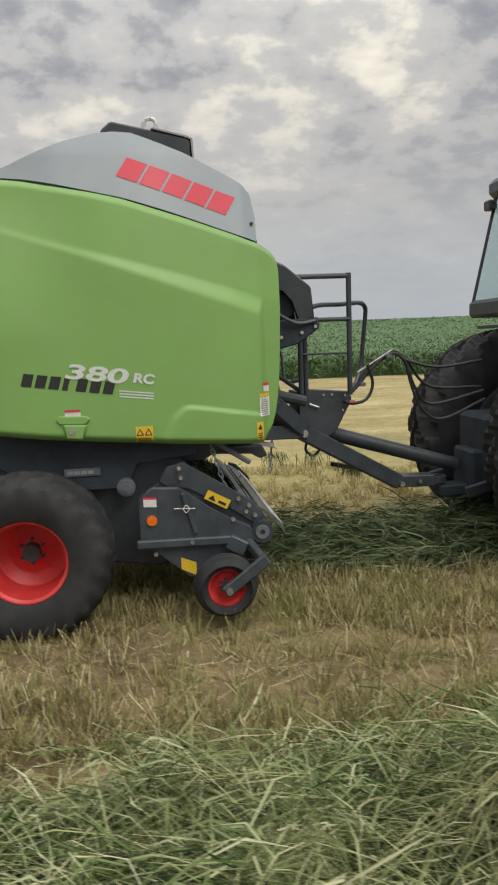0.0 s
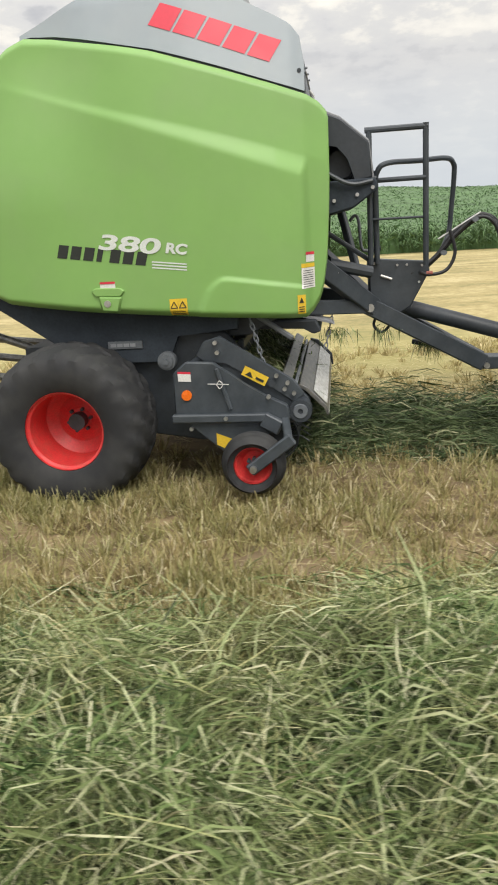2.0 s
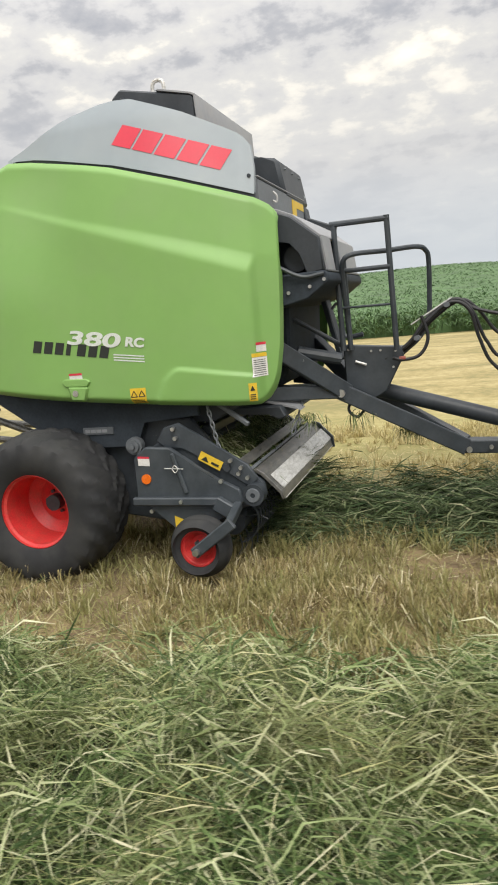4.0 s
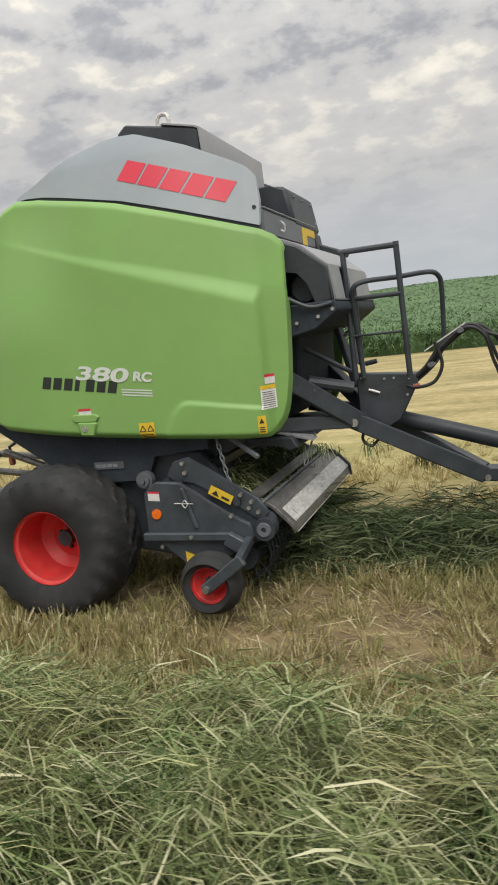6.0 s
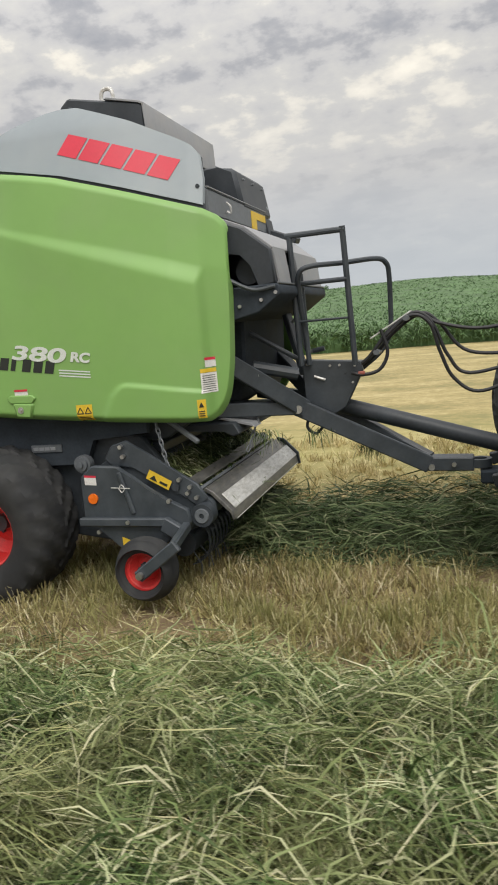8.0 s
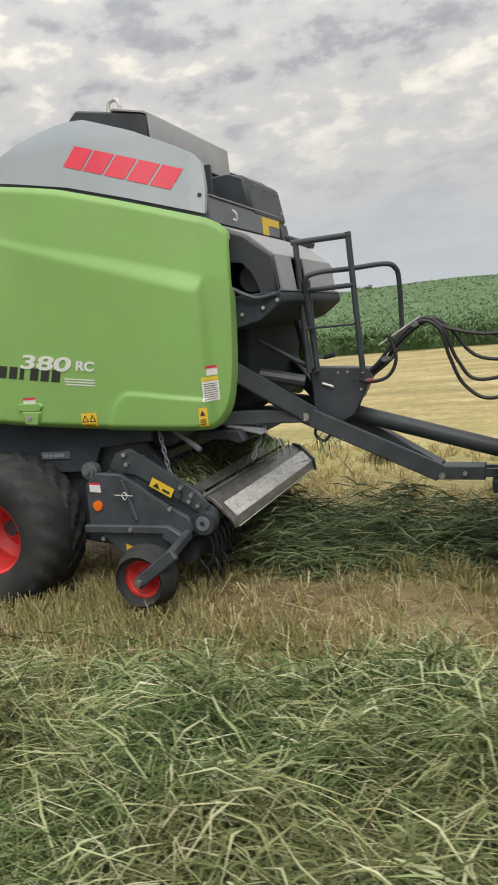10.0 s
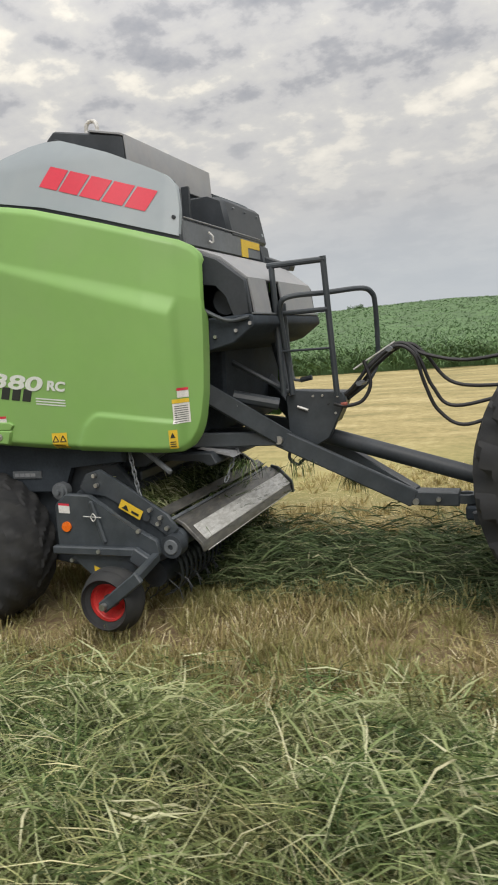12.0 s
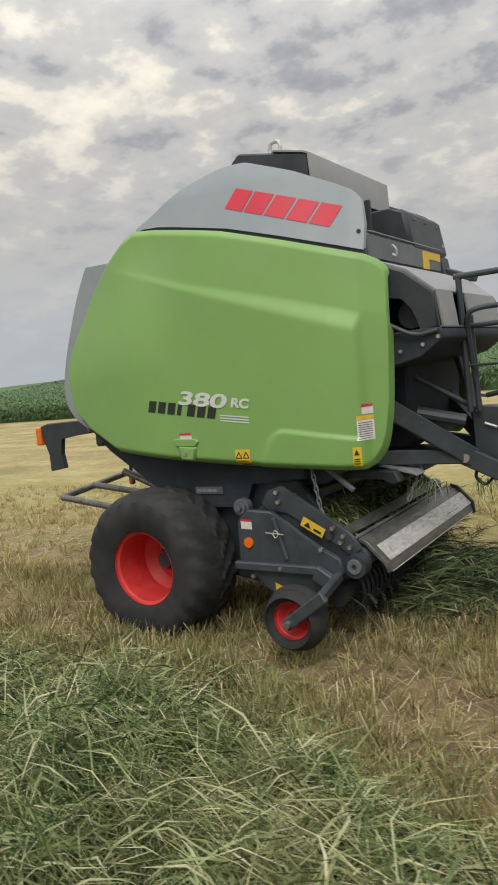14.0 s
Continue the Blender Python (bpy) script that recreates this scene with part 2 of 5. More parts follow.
def curve_points(pts, steps=8):
    """A smooth line through points (Catmull-Rom)."""
    p = [Vector(v) for v in pts]
    p = [2 * p[0] - p[1]] + p + [2 * p[-1] - p[-2]]
    out = []
    for i in range(1, len(p) - 2):
        for k in range(steps):
            t = k / steps
            a, b, c, d = p[i - 1 : i + 3]
            out.append(0.5 * ((2 * b) + (c - a) * t + (2 * a - 5 * b + 4 * c - d) * t * t + (3 * b - a - 3 * c + d) * t**3))
    return out + [p[-2]]


def tube(bm, pts, r, sides=10, closed=True, squash=1.0):
    """A round bar along points."""
    pts = [Vector(p) for p in pts]
    rings = []
    side = None
    for i, p in enumerate(pts):
        d = (pts[min(i + 1, len(pts) - 1)] - pts[max(i - 1, 0)]).normalized()
        ref = side if side is not None else (Vector((0, 0, 1)) if abs(d.z) < 0.9 else Vector((1, 0, 0))).cross(d)
        side = (ref - d * ref.dot(d)).normalized()
        upv = d.cross(side)
        rings.append([bm.verts.new(p + r * (math.cos(a) * side + squash * math.sin(a) * upv)) for a in (2 * math.pi * k / sides for k in range(sides))])
    for u, v in zip(rings, rings[1:]):
        for k in range(sides):
            bm.faces.new((u[k], u[(k + 1) % sides], v[(k + 1) % sides], v[k]))
    if closed:
        bm.faces.new(rings[0][::-1])
        bm.faces.new(rings[-1])
    return bm


def beam(bm, a, b, w, h, bevel=0.008):
    """A box section from a to b: w across, h upright."""
    a, b = Vector(a), Vector(b)
    d = (b - a).normalized()
    s = d.cross(Vector((0, 0, 1))).normalized()
    u = s.cross(d)
    vs = [bm.verts.new(p + i * s * w / 2 + j * u * h / 2) for p in (a, b) for i in (-1, 1) for j in (-1, 1)]
    fs = [bm.faces.new([vs[i] for i in q]) for q in ((0, 1, 3, 2), (4, 6, 7, 5), (0, 4, 5, 1), (2, 3, 7, 6), (0, 2, 6, 4), (1, 5, 7, 3))]
    bmesh.ops.bevel(bm, geom=list({e for f in fs for e in f.edges}), offset=bevel, segments=1, affect="EDGES", profile=0.5)
    return bm


def lathe(bm, profile, sides=48):
    """Turns a closed outline of (radius, y) about the y axis."""
    rings = [[bm.verts.new((r * math.sin(a), y, r * math.cos(a))) for a in (2 * math.pi * k / sides for k in range(sides))] for r, y in profile]
    for i, u in enumerate(rings):
        v = rings[(i + 1) % len(rings)]
        for k in range(sides):
            bm.faces.new((u[k], u[(k + 1) % sides], v[(k + 1) % sides], v[k]))
    return bm


def disc(bm, c, r, y0, y1, sides=20):
    """A short round stud along y."""
    return tube(bm, [(c[0], y0, c[1]), (c[0], y1, c[1])], r, sides)


def raw_mesh(name, verts, faces, mat, parent=None, smooth=True):
    me = bpy.data.meshes.new(name)
    verts, faces = np.asarray(verts, np.float32), np.asarray(faces, np.int32)
    me.vertices.add(len(verts))
    me.vertices.foreach_set("co", verts.ravel())
    me.loops.add(faces.size)
    me.loops.foreach_set("vertex_index", faces.ravel())
    me.polygons.add(len(faces))
    me.polygons.foreach_set("loop_start", np.arange(0, faces.size, faces.shape[1], dtype=np.int32))
    me.polygons.foreach_set("use_smooth", np.full(len(faces), smooth))
    me.update(calc_edges=True)
    me.validate()
    me.materials.append(mat)
    ob = new(name, me)
    ob.parent = parent
    return ob


def stalks(rng, base, azimuth, length, width, rise):
    """Straight cut stems, one quad each, cut square at the top."""
    n = len(base)
    turn = rng.uniform(0, 6.28, n)
    s = np.stack([np.cos(turn), np.sin(turn), np.zeros(n)], 1) * (width / 2)[:, None]
    top = base + np.stack([np.cos(azimuth) * length, np.sin(azimuth) * length, rise], 1)
    out = np.stack([base - s, base + s, top + 0.8 * s, top - 0.8 * s], 1)
    return out.reshape(-1, 3), np.arange(n)[:, None] * 4 + [0, 1, 2, 3]


def ribbons(rng, base, azimuth, length, width, rise, lift, droop, kink=0.0, flat=False):
    """Blades as two-quad ribbons: from base along azimuth, climbing by rise, bowed up by lift, the tip dropped by droop. Returns verts and faces."""
    n = len(base)
    if flat:
        return stalks(rng, base, azimuth, length, width, rise)
    d = np.stack([np.cos(azimuth), np.sin(azimuth), np.zeros(n)], 1)
    bent = azimuth + rng.normal(0, kink, n)
    d2 = np.stack([np.cos(bent), np.sin(bent), np.zeros(n)], 1)
    tilt = rng.uniform(-1.2, 1.2, n)
    s = np.stack([-np.sin(azimuth) * np.cos(tilt), np.cos(azimuth) * np.cos(tilt), np.sin(tilt)], 1)
    out = np.empty((n, 6, 3))
    for k, (f, w) in enumerate(((0.0, 0.7), (0.5, 1.0), (1.0, 0.15))):
        c = base + d * (length * min(f, 0.5))[:, None] + d2 * (length * max(f - 0.5, 0))[:, None]
        c[:, 2] += rise * f + lift * (4 * f * (1 - f)) - droop * f * f
        c[:, :2] += (rng.normal(0, 0.03, (n, 2)) * f * (1 - f) * 4) * length[:, None]
        out[:, 2 * k] = c - s * (width * w / 2)[:, None]
        out[:, 2 * k + 1] = c + s * (width * w / 2)[:, None]
    i = np.arange(n)[:, None] * 6
    quads = np.concatenate([i + [0, 1, 3, 2], i + [2, 3, 5, 4]])
    return out.reshape(-1, 3), quads

# ---------------------------------------------------------------- ground, fields, hill


def smoothstep(a, b, v):
    t = np.clip((v - a) / (b - a), 0, 1)
    return t * t * (3 - 2 * t)


CORN_Y = 31.4


def land(x, y):
    """Height of the land."""
    x, y = np.asarray(x, float), np.asarray(y, float)
    near = 0.03 + 0.012 * np.sin(x * 2.1 + y) * np.cos(y * 2.7 - 0.4 * x) + 0.02 * np.exp(-((y + 0.35) / 0.35) ** 2)
    hill = smoothstep(CORN_Y, 190, y + 0.05 * x) * (7.4 - 1.9 * smoothstep(0, 35, x) - 0.8 * smoothstep(0, -50, x) - 1.5 * smoothstep(-40, -150, x))
    return near + hill


def build_ground():
    xs = np.concatenate([np.linspace(-2500, -60, 14), np.linspace(-50, -4, 24), np.linspace(-3, 26, 150), np.linspace(28, 90, 24), np.linspace(110, 2500, 12)])
    ys = np.concatenate([np.linspace(-2500, -30, 8), np.linspace(-25, -5, 10), np.linspace(-4, 4, 60), np.linspace(4.5, CORN_Y, 50), np.linspace(CORN_Y + 2, 220, 60), np.linspace(300, 2500, 8)])
    X, Y = np.meshgrid(xs, ys)
    V = np.stack([X, Y, land(X, Y)], -1).reshape(-1, 3)
    w = len(xs)
    a = (np.arange(len(ys) - 1)[:, None] * w + np.arange(w - 1)).ravel()
    ob = raw_mesh("ground", V, np.stack([a, a + 1, a + w + 1, a + w], 1), M_FIELD)
    return tagged(ob, "pale straw-coloured stubble field on bare soil", "field", kind="structure")


def field_material():
    """Soil with straw litter near by, paler straw in long drill lines and swath marks."""
    m = M_SOIL.copy()
    m.name = "stubble_field"
    nt = m.node_tree
    N, L = nt.nodes.new, nt.links.new
    b = nt.nodes["Principled BSDF"]
    was = b.inputs["Base Color"].links[0].from_socket
    tc, sep = N("ShaderNodeTexCoord"), N("ShaderNodeSeparateXYZ")
    L(tc.outputs["Object"], sep.inputs[0])
    mp = N("ShaderNodeMapping")
    mp.inputs["Scale"].default_value = (0.42, 1.0, 1.0)
    L(tc.outputs["Object"], mp.inputs[0])
    n1, n2 = N("ShaderNodeTexNoise"), N("ShaderNodeTexNoise")
    n1.inputs["Scale"].default_value, n1.inputs["Detail"].default_value = 0.9, 5
    n2.inputs["Scale"].default_value, n2.inputs["Detail"].default_value, n2.inputs["Roughness"].default_value = 5.0, 8, 0.75
    L(mp.outputs[0], n1.inputs["Vector"])
    L(tc.outputs["Object"], n2.inputs["Vector"])
    add = N("ShaderNodeMath")
    add.operation = "ADD"
    L(n1.outputs[0], add.inputs[0])
    L(n2.outputs[0], add.inputs[1])
    half = N("ShaderNodeMath")
    half.operation = "MULTIPLY"
    half.inputs[1].default_value = 0.5
    L(add.outputs[0], half.inputs[0])
    r = N("ShaderNodeValToRGB")
    for p, c in ((0.485, (0.315, 0.258, 0.108)), (0.54, (0.38, 0.31, 0.138))):
        e = r.color_ramp.elements.new(p)
        e.color = (*c, 1)
    r.color_ramp.elements[0].position, r.color_ramp.elements[0].color = 0.41, (0.22, 0.195, 0.078, 1)
    r.color_ramp.elements[-1].position, r.color_ramp.elements[-1].color = 0.61, (0.47, 0.395, 0.205, 1)
    L(half.outputs[0], r.inputs[0])
    far = N("ShaderNodeMapRange")
    far.inputs["From Min"].default_value, far.inputs["From Max"].default_value = 1.5, 5.0
    L(sep.outputs["Y"], far.inputs["Value"])
    mx = N("ShaderNodeMix")
    mx.data_type = "RGBA"
    L(far.outputs[0], mx.inputs[0])
    L(was, mx.inputs[6])
    # regrowth tints the nearer strip
    weed, tint = N("ShaderNodeMapRange"), N("ShaderNodeMix")
    weed.inputs["From Min"].default_value, weed.inputs["From Max"].default_value = 3.0, 9.0
    weed.inputs["To Min"].default_value, weed.inputs["To Max"].default_value = 0.75, 0.0
    L(sep.outputs["Y"], weed.inputs["Value"])
    tint.data_type = "RGBA"
    L(weed.outputs[0], tint.inputs[0])
    L(r.outputs[0], tint.inputs[6])
    tint.inputs[7].default_value = (0.27, 0.27, 0.085, 1)
    L(tint.outputs[2], mx.inputs[7])
    L(mx.outputs[2], b.inputs["Base Color"])
    # the clods give way to a smooth mat of straw
    calm = N("ShaderNodeMapRange")
    calm.inputs["From Min"].default_value, calm.inputs["From Max"].default_value = 1.5, 4.0
    calm.inputs["To Min"].default_value, calm.inputs["To Max"].default_value = 0.6, 0.08
    L(sep.outputs["Y"], calm.inputs["Value"])
    L(calm.outputs[0], b.inputs["Normal"].links[0].from_node.inputs["Strength"])
    return m


M_FIELD = field_material()
build_ground()


def swath_edge(x):
    """Far edge of the swath along which the camera goes."""
    knots = ((-3, -1.95), (0.8, -1.88), (2.3, -1.82), (4.6, -1.42), (9, -1.2), (11.5, -1.05), (14.5, -0.87), (16.5, -0.82), (17.4, -1.12), (18.2, -1.5), (19, -1.65), (25, -1.7))
    return np.interp(x, [k[0] for k in knots], [k[1] for k in knots])


def build_mound(name, x0, x1, profile, height, mat, parent=None):
    """The matted core of a swath, coloured dark as the shade between blades: profile(x, s) gives y for s from 0 to 1.
    """
    xs, ss = np.arange(x0, x1 + 0.01, 0.08), np.linspace(0, 1, 22)
    X, S = np.meshgrid(xs, ss)
    Y = profile(X, S)
    rng = np.random.default_rng(5)
    bumps = sum(a * np.sin(X * f1 + Y * f2 + p) for a, f1, f2, p in ((0.25, 5.1, 2.0, 0), (0.2, 9.7, -6.0, 1), (0.15, 3.1, 11.0, 2)))
    Z = height * np.sin(np.pi * S) ** 0.7 * (0.8 + 0.4 * bumps) + land(X, Y) - 0.01 + rng.normal(0, 0.008, X.shape)
    w = len(xs)
    a = (np.arange(len(ss) - 1)[:, None] * w + np.arange(w - 1)).ravel()
    return raw_mesh(name, np.stack([X, Y, Z], -1).reshape(-1, 3), np.stack([a, a + 1, a + w + 1, a + w], 1), mat, parent)


def pile_blades(rng, n, x0, x1, profile, height, long=(0.10, 0.34), wide=(0.004, 0.014), along=0.5, kink=0.45, stand=0.16, bow=0.03, tilt=0.22):
    """Cut grass lying criss-cross on a swath."""
    # the blades lie in wads, each combed one way
    k = max(1, n // 24)
    own = rng.integers(0, k, n)
    bx, bs, bz = rng.uniform(x0, x1, k), rng.beta(1.15, 1.15, k), rng.uniform(0.25, 1.25, k)
    baz = np.where(rng.random(k) < along, rng.normal(0, 0.5, k), rng.uniform(0, 6.28, k))
    x, s = np.clip(bx[own] + rng.normal(0, 0.075, n), x0, x1), np.clip(bs[own] + rng.normal(0, 0.035, n), 0, 1)
    y = profile(x, s)
    hum = 0.84 + 0.44 * np.sin(x * 5.1 + y * 2.0) + 0.32 * np.sin(x * 9.7 - y * 6) + 0.26 * np.sin(3.1 * x + 11 * y + 2)
    top = height * np.sin(np.pi * s) ** 0.7 * hum
    z = land(x, y) + top * (bz[own] + rng.normal(0, 0.08, n)) + rng.uniform(0.0, 0.03, n)
    az = baz[own] + rng.normal(0, 0.34, n) + np.pi * (rng.random(n) < 0.5)
    ln = rng.uniform(*long, n)
    rise = rng.normal(0.0, tilt, n) * ln + np.where(rng.random(n) < stand, rng.uniform(0.1, 0.45, n) * ln, 0)
    w = wide[0] + (wide[1] - wide[0]) * rng.random(n) ** 1.6
    v, q = ribbons(rng, np.stack([x, y, z], 1), az, ln, w, rise, rng.uniform(0.0, bow, n), rng.uniform(0.0, 2 * bow, n), kink)
    v[:, 2] = np.maximum(v[:, 2], land(v[:, 0], v[:, 1]) + 0.004)
    return v, q


def build_near_swath():
    rng = np.random.default_rng(11)
    prof = lambda x, s: swath_edge(x) - 1.75 * (1 - s) + 0.07 * np.sin(x * 1.9) + 0.05 * np.sin(x * 4.7)
    t = thing("grass_swath", "long swath of wilted grey-green cut grass on stubble", "cut grass", kind="stuff")
    tagged(build_mound("shaded_matted_core", -3, 24, prof, 0.11, M_MAT, t), kind="stuff")
    v, q = pile_blades(rng, 215000, -3, 24, prof, 0.25, (0.07, 0.30), (0.0025, 0.0112), 0.45, 0.42, 0.25, 0.05, 0.40)
    tagged(raw_mesh("grass_blades", v, q, M_GRASS, t), kind="stuff")
    v, q = pile_blades(rng, 32000, -3, 24, prof, 0.25, (0.12, 0.42), (0.0025, 0.0055), 0.6, 0.2, 0.2, 0.03, 0.3)
    tagged(raw_mesh("grass_stems", v, q, M_STEM, t), "pale dry stems", kind="stuff")
    v, q = pile_blades(rng, 11000, -3, 24, lambda x, s: swath_edge(x) + 0.45 - 0.75 * (1 - s), 0.05)
    tagged(raw_mesh("strewn_blades", v, q, M_GRASS, t), kind="stuff")


build_near_swath()


def build_stubble():
    rng = np.random.default_rng(23)
    vs, qs, n0 = [], [], 0

    def put(n, x0, x1, y0, y1, tall, wide, spread):
        """Tufts of cut stems in loose drill rows."""
        nonlocal n0
        k = n // 22
        x, y = rng.uniform(x0, x1, k), rng.uniform(y0, y1, k)
        y = np.round(y / 0.16) * 0.16 + rng.normal(0, 0.035, k)
        keep = rng.random(k) < 0.22 + 0.78 * smoothstep(-0.5, 0.6, np.sin(x * 1.3 + 2 * np.sin(y * 1.1)) + np.sin(y * 3.3 + x * 0.7))
        x, y = x[keep], y[keep]
        big = rng.uniform(0.5, 1.5, len(x))
        x, y, big = np.repeat(x, 22), np.repeat(y, 22), np.repeat(big, 22)
        k = len(x)
        az = rng.uniform(0, 6.28, k)
        out = rng.uniform(0, spread, k) * big
        x, y = x + 0.45 * out * np.cos(az) + rng.normal(0, 0.012, k), y + 0.45 * out * np.sin(az) + rng.normal(0, 0.012, k)
        v, q = ribbons(rng, np.stack([x, y, land(x, y) - 0.005], 1), az, out, rng.uniform(*wide, k), rng.uniform(*tall, k) * big, None, None, flat=True)
        vs.append(v)
        qs.append(q + n0)
        n0 += len(v)

    def litter(n, x0, x1, y0, y1, long, wide, lift=0.07, arch=0.02):
        nonlocal n0
        x, y = rng.uniform(x0, x1, n), rng.uniform(y0, y1, n)
        v, q = ribbons(rng, np.stack([x, y, land(x, y) + rng.uniform(0.004, lift, n)], 1), rng.uniform(0, 6.28, n), rng.uniform(*long, n), rng.uniform(*wide, n), rng.normal(0, 1.5 * arch, n), None, None, flat=True)
        v[:, 2] = np.maximum(v[:, 2], land(v[:, 0], v[:, 1]) + 0.003)
        vs.append(v)
        qs.append(q + n0)
        n0 += len(v)

    put(390000, -3, 22, -2.3, 1.0, (0.04, 0.125), (0.003, 0.008), 0.085)
    litter(85000, -3, 22, -2.2, 1.0, (0.02, 0.13), (0.003, 0.008), 0.035)
    litter(2600, -3, 22, -2.2, 0.8, (0.12, 0.34), (0.004, 0.009), 0.09)
    near_v, near_q = np.concatenate(vs), np.concatenate(qs)
    vs, qs, n0 = [], [], 0
    put(150000, -8, 26, 1.0, 6.0, (0.04, 0.10), (0.006, 0.012), 0.08)
    litter(26000, -8, 26, 1.0, 6.0, (0.06, 0.25), (0.004, 0.010), 0.03, 0.004)
    tagged(raw_mesh("pale_stubble", np.concatenate(vs), np.concatenate(qs), M_STRAW), "pale yellow straw stubble across the field", "stubble", kind="stuff")
    ob = raw_mesh("stubble", near_v, near_q, M_STUB)
    tagged(ob, "short cut straw stubble with loose straw litter", "stubble", kind="stuff")


build_stubble()


def build_corn():
    rng = np.random.default_rng(31)
    t = thing("maize_field", "dense green standing maize crop on a rising hillside", "maize", kind="stuff")
    xs, ys = np.linspace(-170, 130, 160), np.concatenate([[CORN_Y + 0.6, CORN_Y + 0.62], np.linspace(CORN_Y + 1.4, 200, 60)])
    X, Y = np.meshgrid(xs, ys)
    Y = Y - 0.04 * X
    Z = land(X, Y) + 0.92 + rng.normal(0, 0.06, X.shape)
    Z[0] = land(X[0], Y[0]) - 0.05
    w = len(xs)
    a = (np.arange(len(ys) - 1)[:, None] * w + np.arange(w - 1)).ravel()
    tagged(raw_mesh("canopy", np.stack([X, Y, Z], -1).reshape(-1, 3), np.stack([a, a + 1, a + w + 1, a + w], 1), M_CORNMASS, t), kind="stuff")
    # stalks and leaves of the first rows, then leaves over the canopy
    n = 2600
    x, y = rng.uniform(-75, 50, n), CORN_Y + rng.choice([0.0, 0.35, 0.7], n) + rng.normal(0, 0.08, n)
    y = y - 0.04 * x
    tall = rng.uniform(0.9, 1.2, n)
    base = np.stack([x, y, land(x, y)], 1)
    V, Q = ribbons(rng, base, rng.uniform(0, 6.28, n), np.full(n, 0.05), np.full(n, 0.03), tall, np.zeros(n), np.zeros(n))
    vs, qs, n0 = [V], [Q], len(V)
    for k in range(7):
        b = base.copy()
        b[:, 2] += tall * (0.22 + 0.12 * k) * rng.uniform(0.9, 1.1, n)
        V, Q = ribbons(rng, b, rng.uniform(0, 6.28, n), rng.uniform(0.25, 0.5, n), rng.uniform(0.04, 0.07, n), rng.uniform(0.12, 0.3, n), rng.uniform(0.03, 0.1, n), rng.uniform(0.15, 0.35, n))
        vs.append(V)
        qs.append(Q + n0)
        n0 += len(V)
    m = 90000
    y = CORN_Y + 0.5 + 150 * rng.random(m) ** 1.9
    x = rng.uniform(-1, 1, m) * (45 + 0.75 * (y - CORN_Y)) - 12
    y = y - 0.04 * x
    size = 1 + (y - CORN_Y) / 120
    V, Q = ribbons(rng, np.stack([x, y, land(x, y) + 0.74 + rng.uniform(0, 0.25, m)], 1), rng.uniform(0, 6.28, m), rng.uniform(0.22, 0.42, m) * size, rng.uniform(0.04, 0.075, m) * size, rng.uniform(0.05, 0.35, m), rng.uniform(0.05, 0.15, m), rng.uniform(0.1, 0.4, m))
    vs.append(V)
    qs.append(Q + n0)
    tagged(raw_mesh("maize_leaves", np.concatenate(vs), np.concatenate(qs), M_CORN, t), kind="stuff")


build_corn()


def build_tree(x, y, height):
    """A small far tree: tapered trunk with limbs, a ragged crown of leaf clumps."""
    rng = np.random.default_rng(int(abs(x)) + 3)
    t = thing("tree", "small dark green tree on the far hilltop", "tree")
    z = float(land(x, y))
    bm = bmesh.new()
    tube(bm, [(x, y, z), (x + 0.1, y, z + height * 0.45)], 0.14, 8)
    for k in range(5):
        a = 1.3 * k
        tube(bm, [(x + 0.08, y, z + height * 0.4), (x + 0.8 * math.cos(a), y + 0.8 * math.sin(a), z + height * 0.7)], 0.05, 6)
    part("trunk", bm, M_DARK, t, "dark bark")
    n = 900
    c = rng.normal(0, 1, (14, 3)) * (0.9, 0.9, 0.16 * height) + (x, y, z + height * 0.72)
    base = c[rng.integers(0, 14, n)] + rng.normal(0, 0.32, (n, 3))
    v, q = ribbons(rng, base, rng.uniform(0, 6.28, n), rng.uniform(0.2, 0.45, n), rng.uniform(0.12, 0.25, n), rng.uniform(-0.2, 0.2, n), rng.uniform(0, 0.05, n), np.zeros(n))
    tagged(raw_mesh("crown", v, q, M_CORN, t), "dense leaves")


build_tree(-24.0, 188.0, 1.9)

# ---------------------------------------------------------------- the round baler; x ahead, the near side at y about 0, its middle at y = 1.25
MID = 1.25
baler = thing("round_baler", "green and grey round baler with red rims behind a tractor", "round baler")

interp = lambda xs, ys: (lambda v: float(np.interp(v, xs, ys)))
top_z = interp((-1.745, -1.72, -1.64, -1.42, -1.21, -1.05, -0.93, -0.75, -0.12, 0.29, 0.80, 0.87, 0.915, 0.935), (1.98, 2.12, 2.28, 2.61, 2.81, 2.92, 2.965, 2.945, 2.814, 2.692, 2.53, 2.49, 2.44, 2.36))
base_z = interp((-1.745, -1.735, -1.70, -1.55, -1.21, -0.67, -0.29, 0.15, 0.66, 0.76, 0.80, 0.84, 0.87, 0.90, 0.92, 0.935), (1.97, 1.8, 1.66, 1.52, 1.365, 1.296, 1.262, 1.225, 1.187, 1.185, 1.215, 1.275, 1.36, 1.56, 1.90, 2.34))
crease_z = interp((-1.2, -0.9, 0.82, 1.0), (2.72, 2.62, 2.02, 1.96))


def ease(a, b, v):
    t = min(1.0, max(0.0, (v - a) / (b - a)))
    return t * t * (3 - 2 * t)


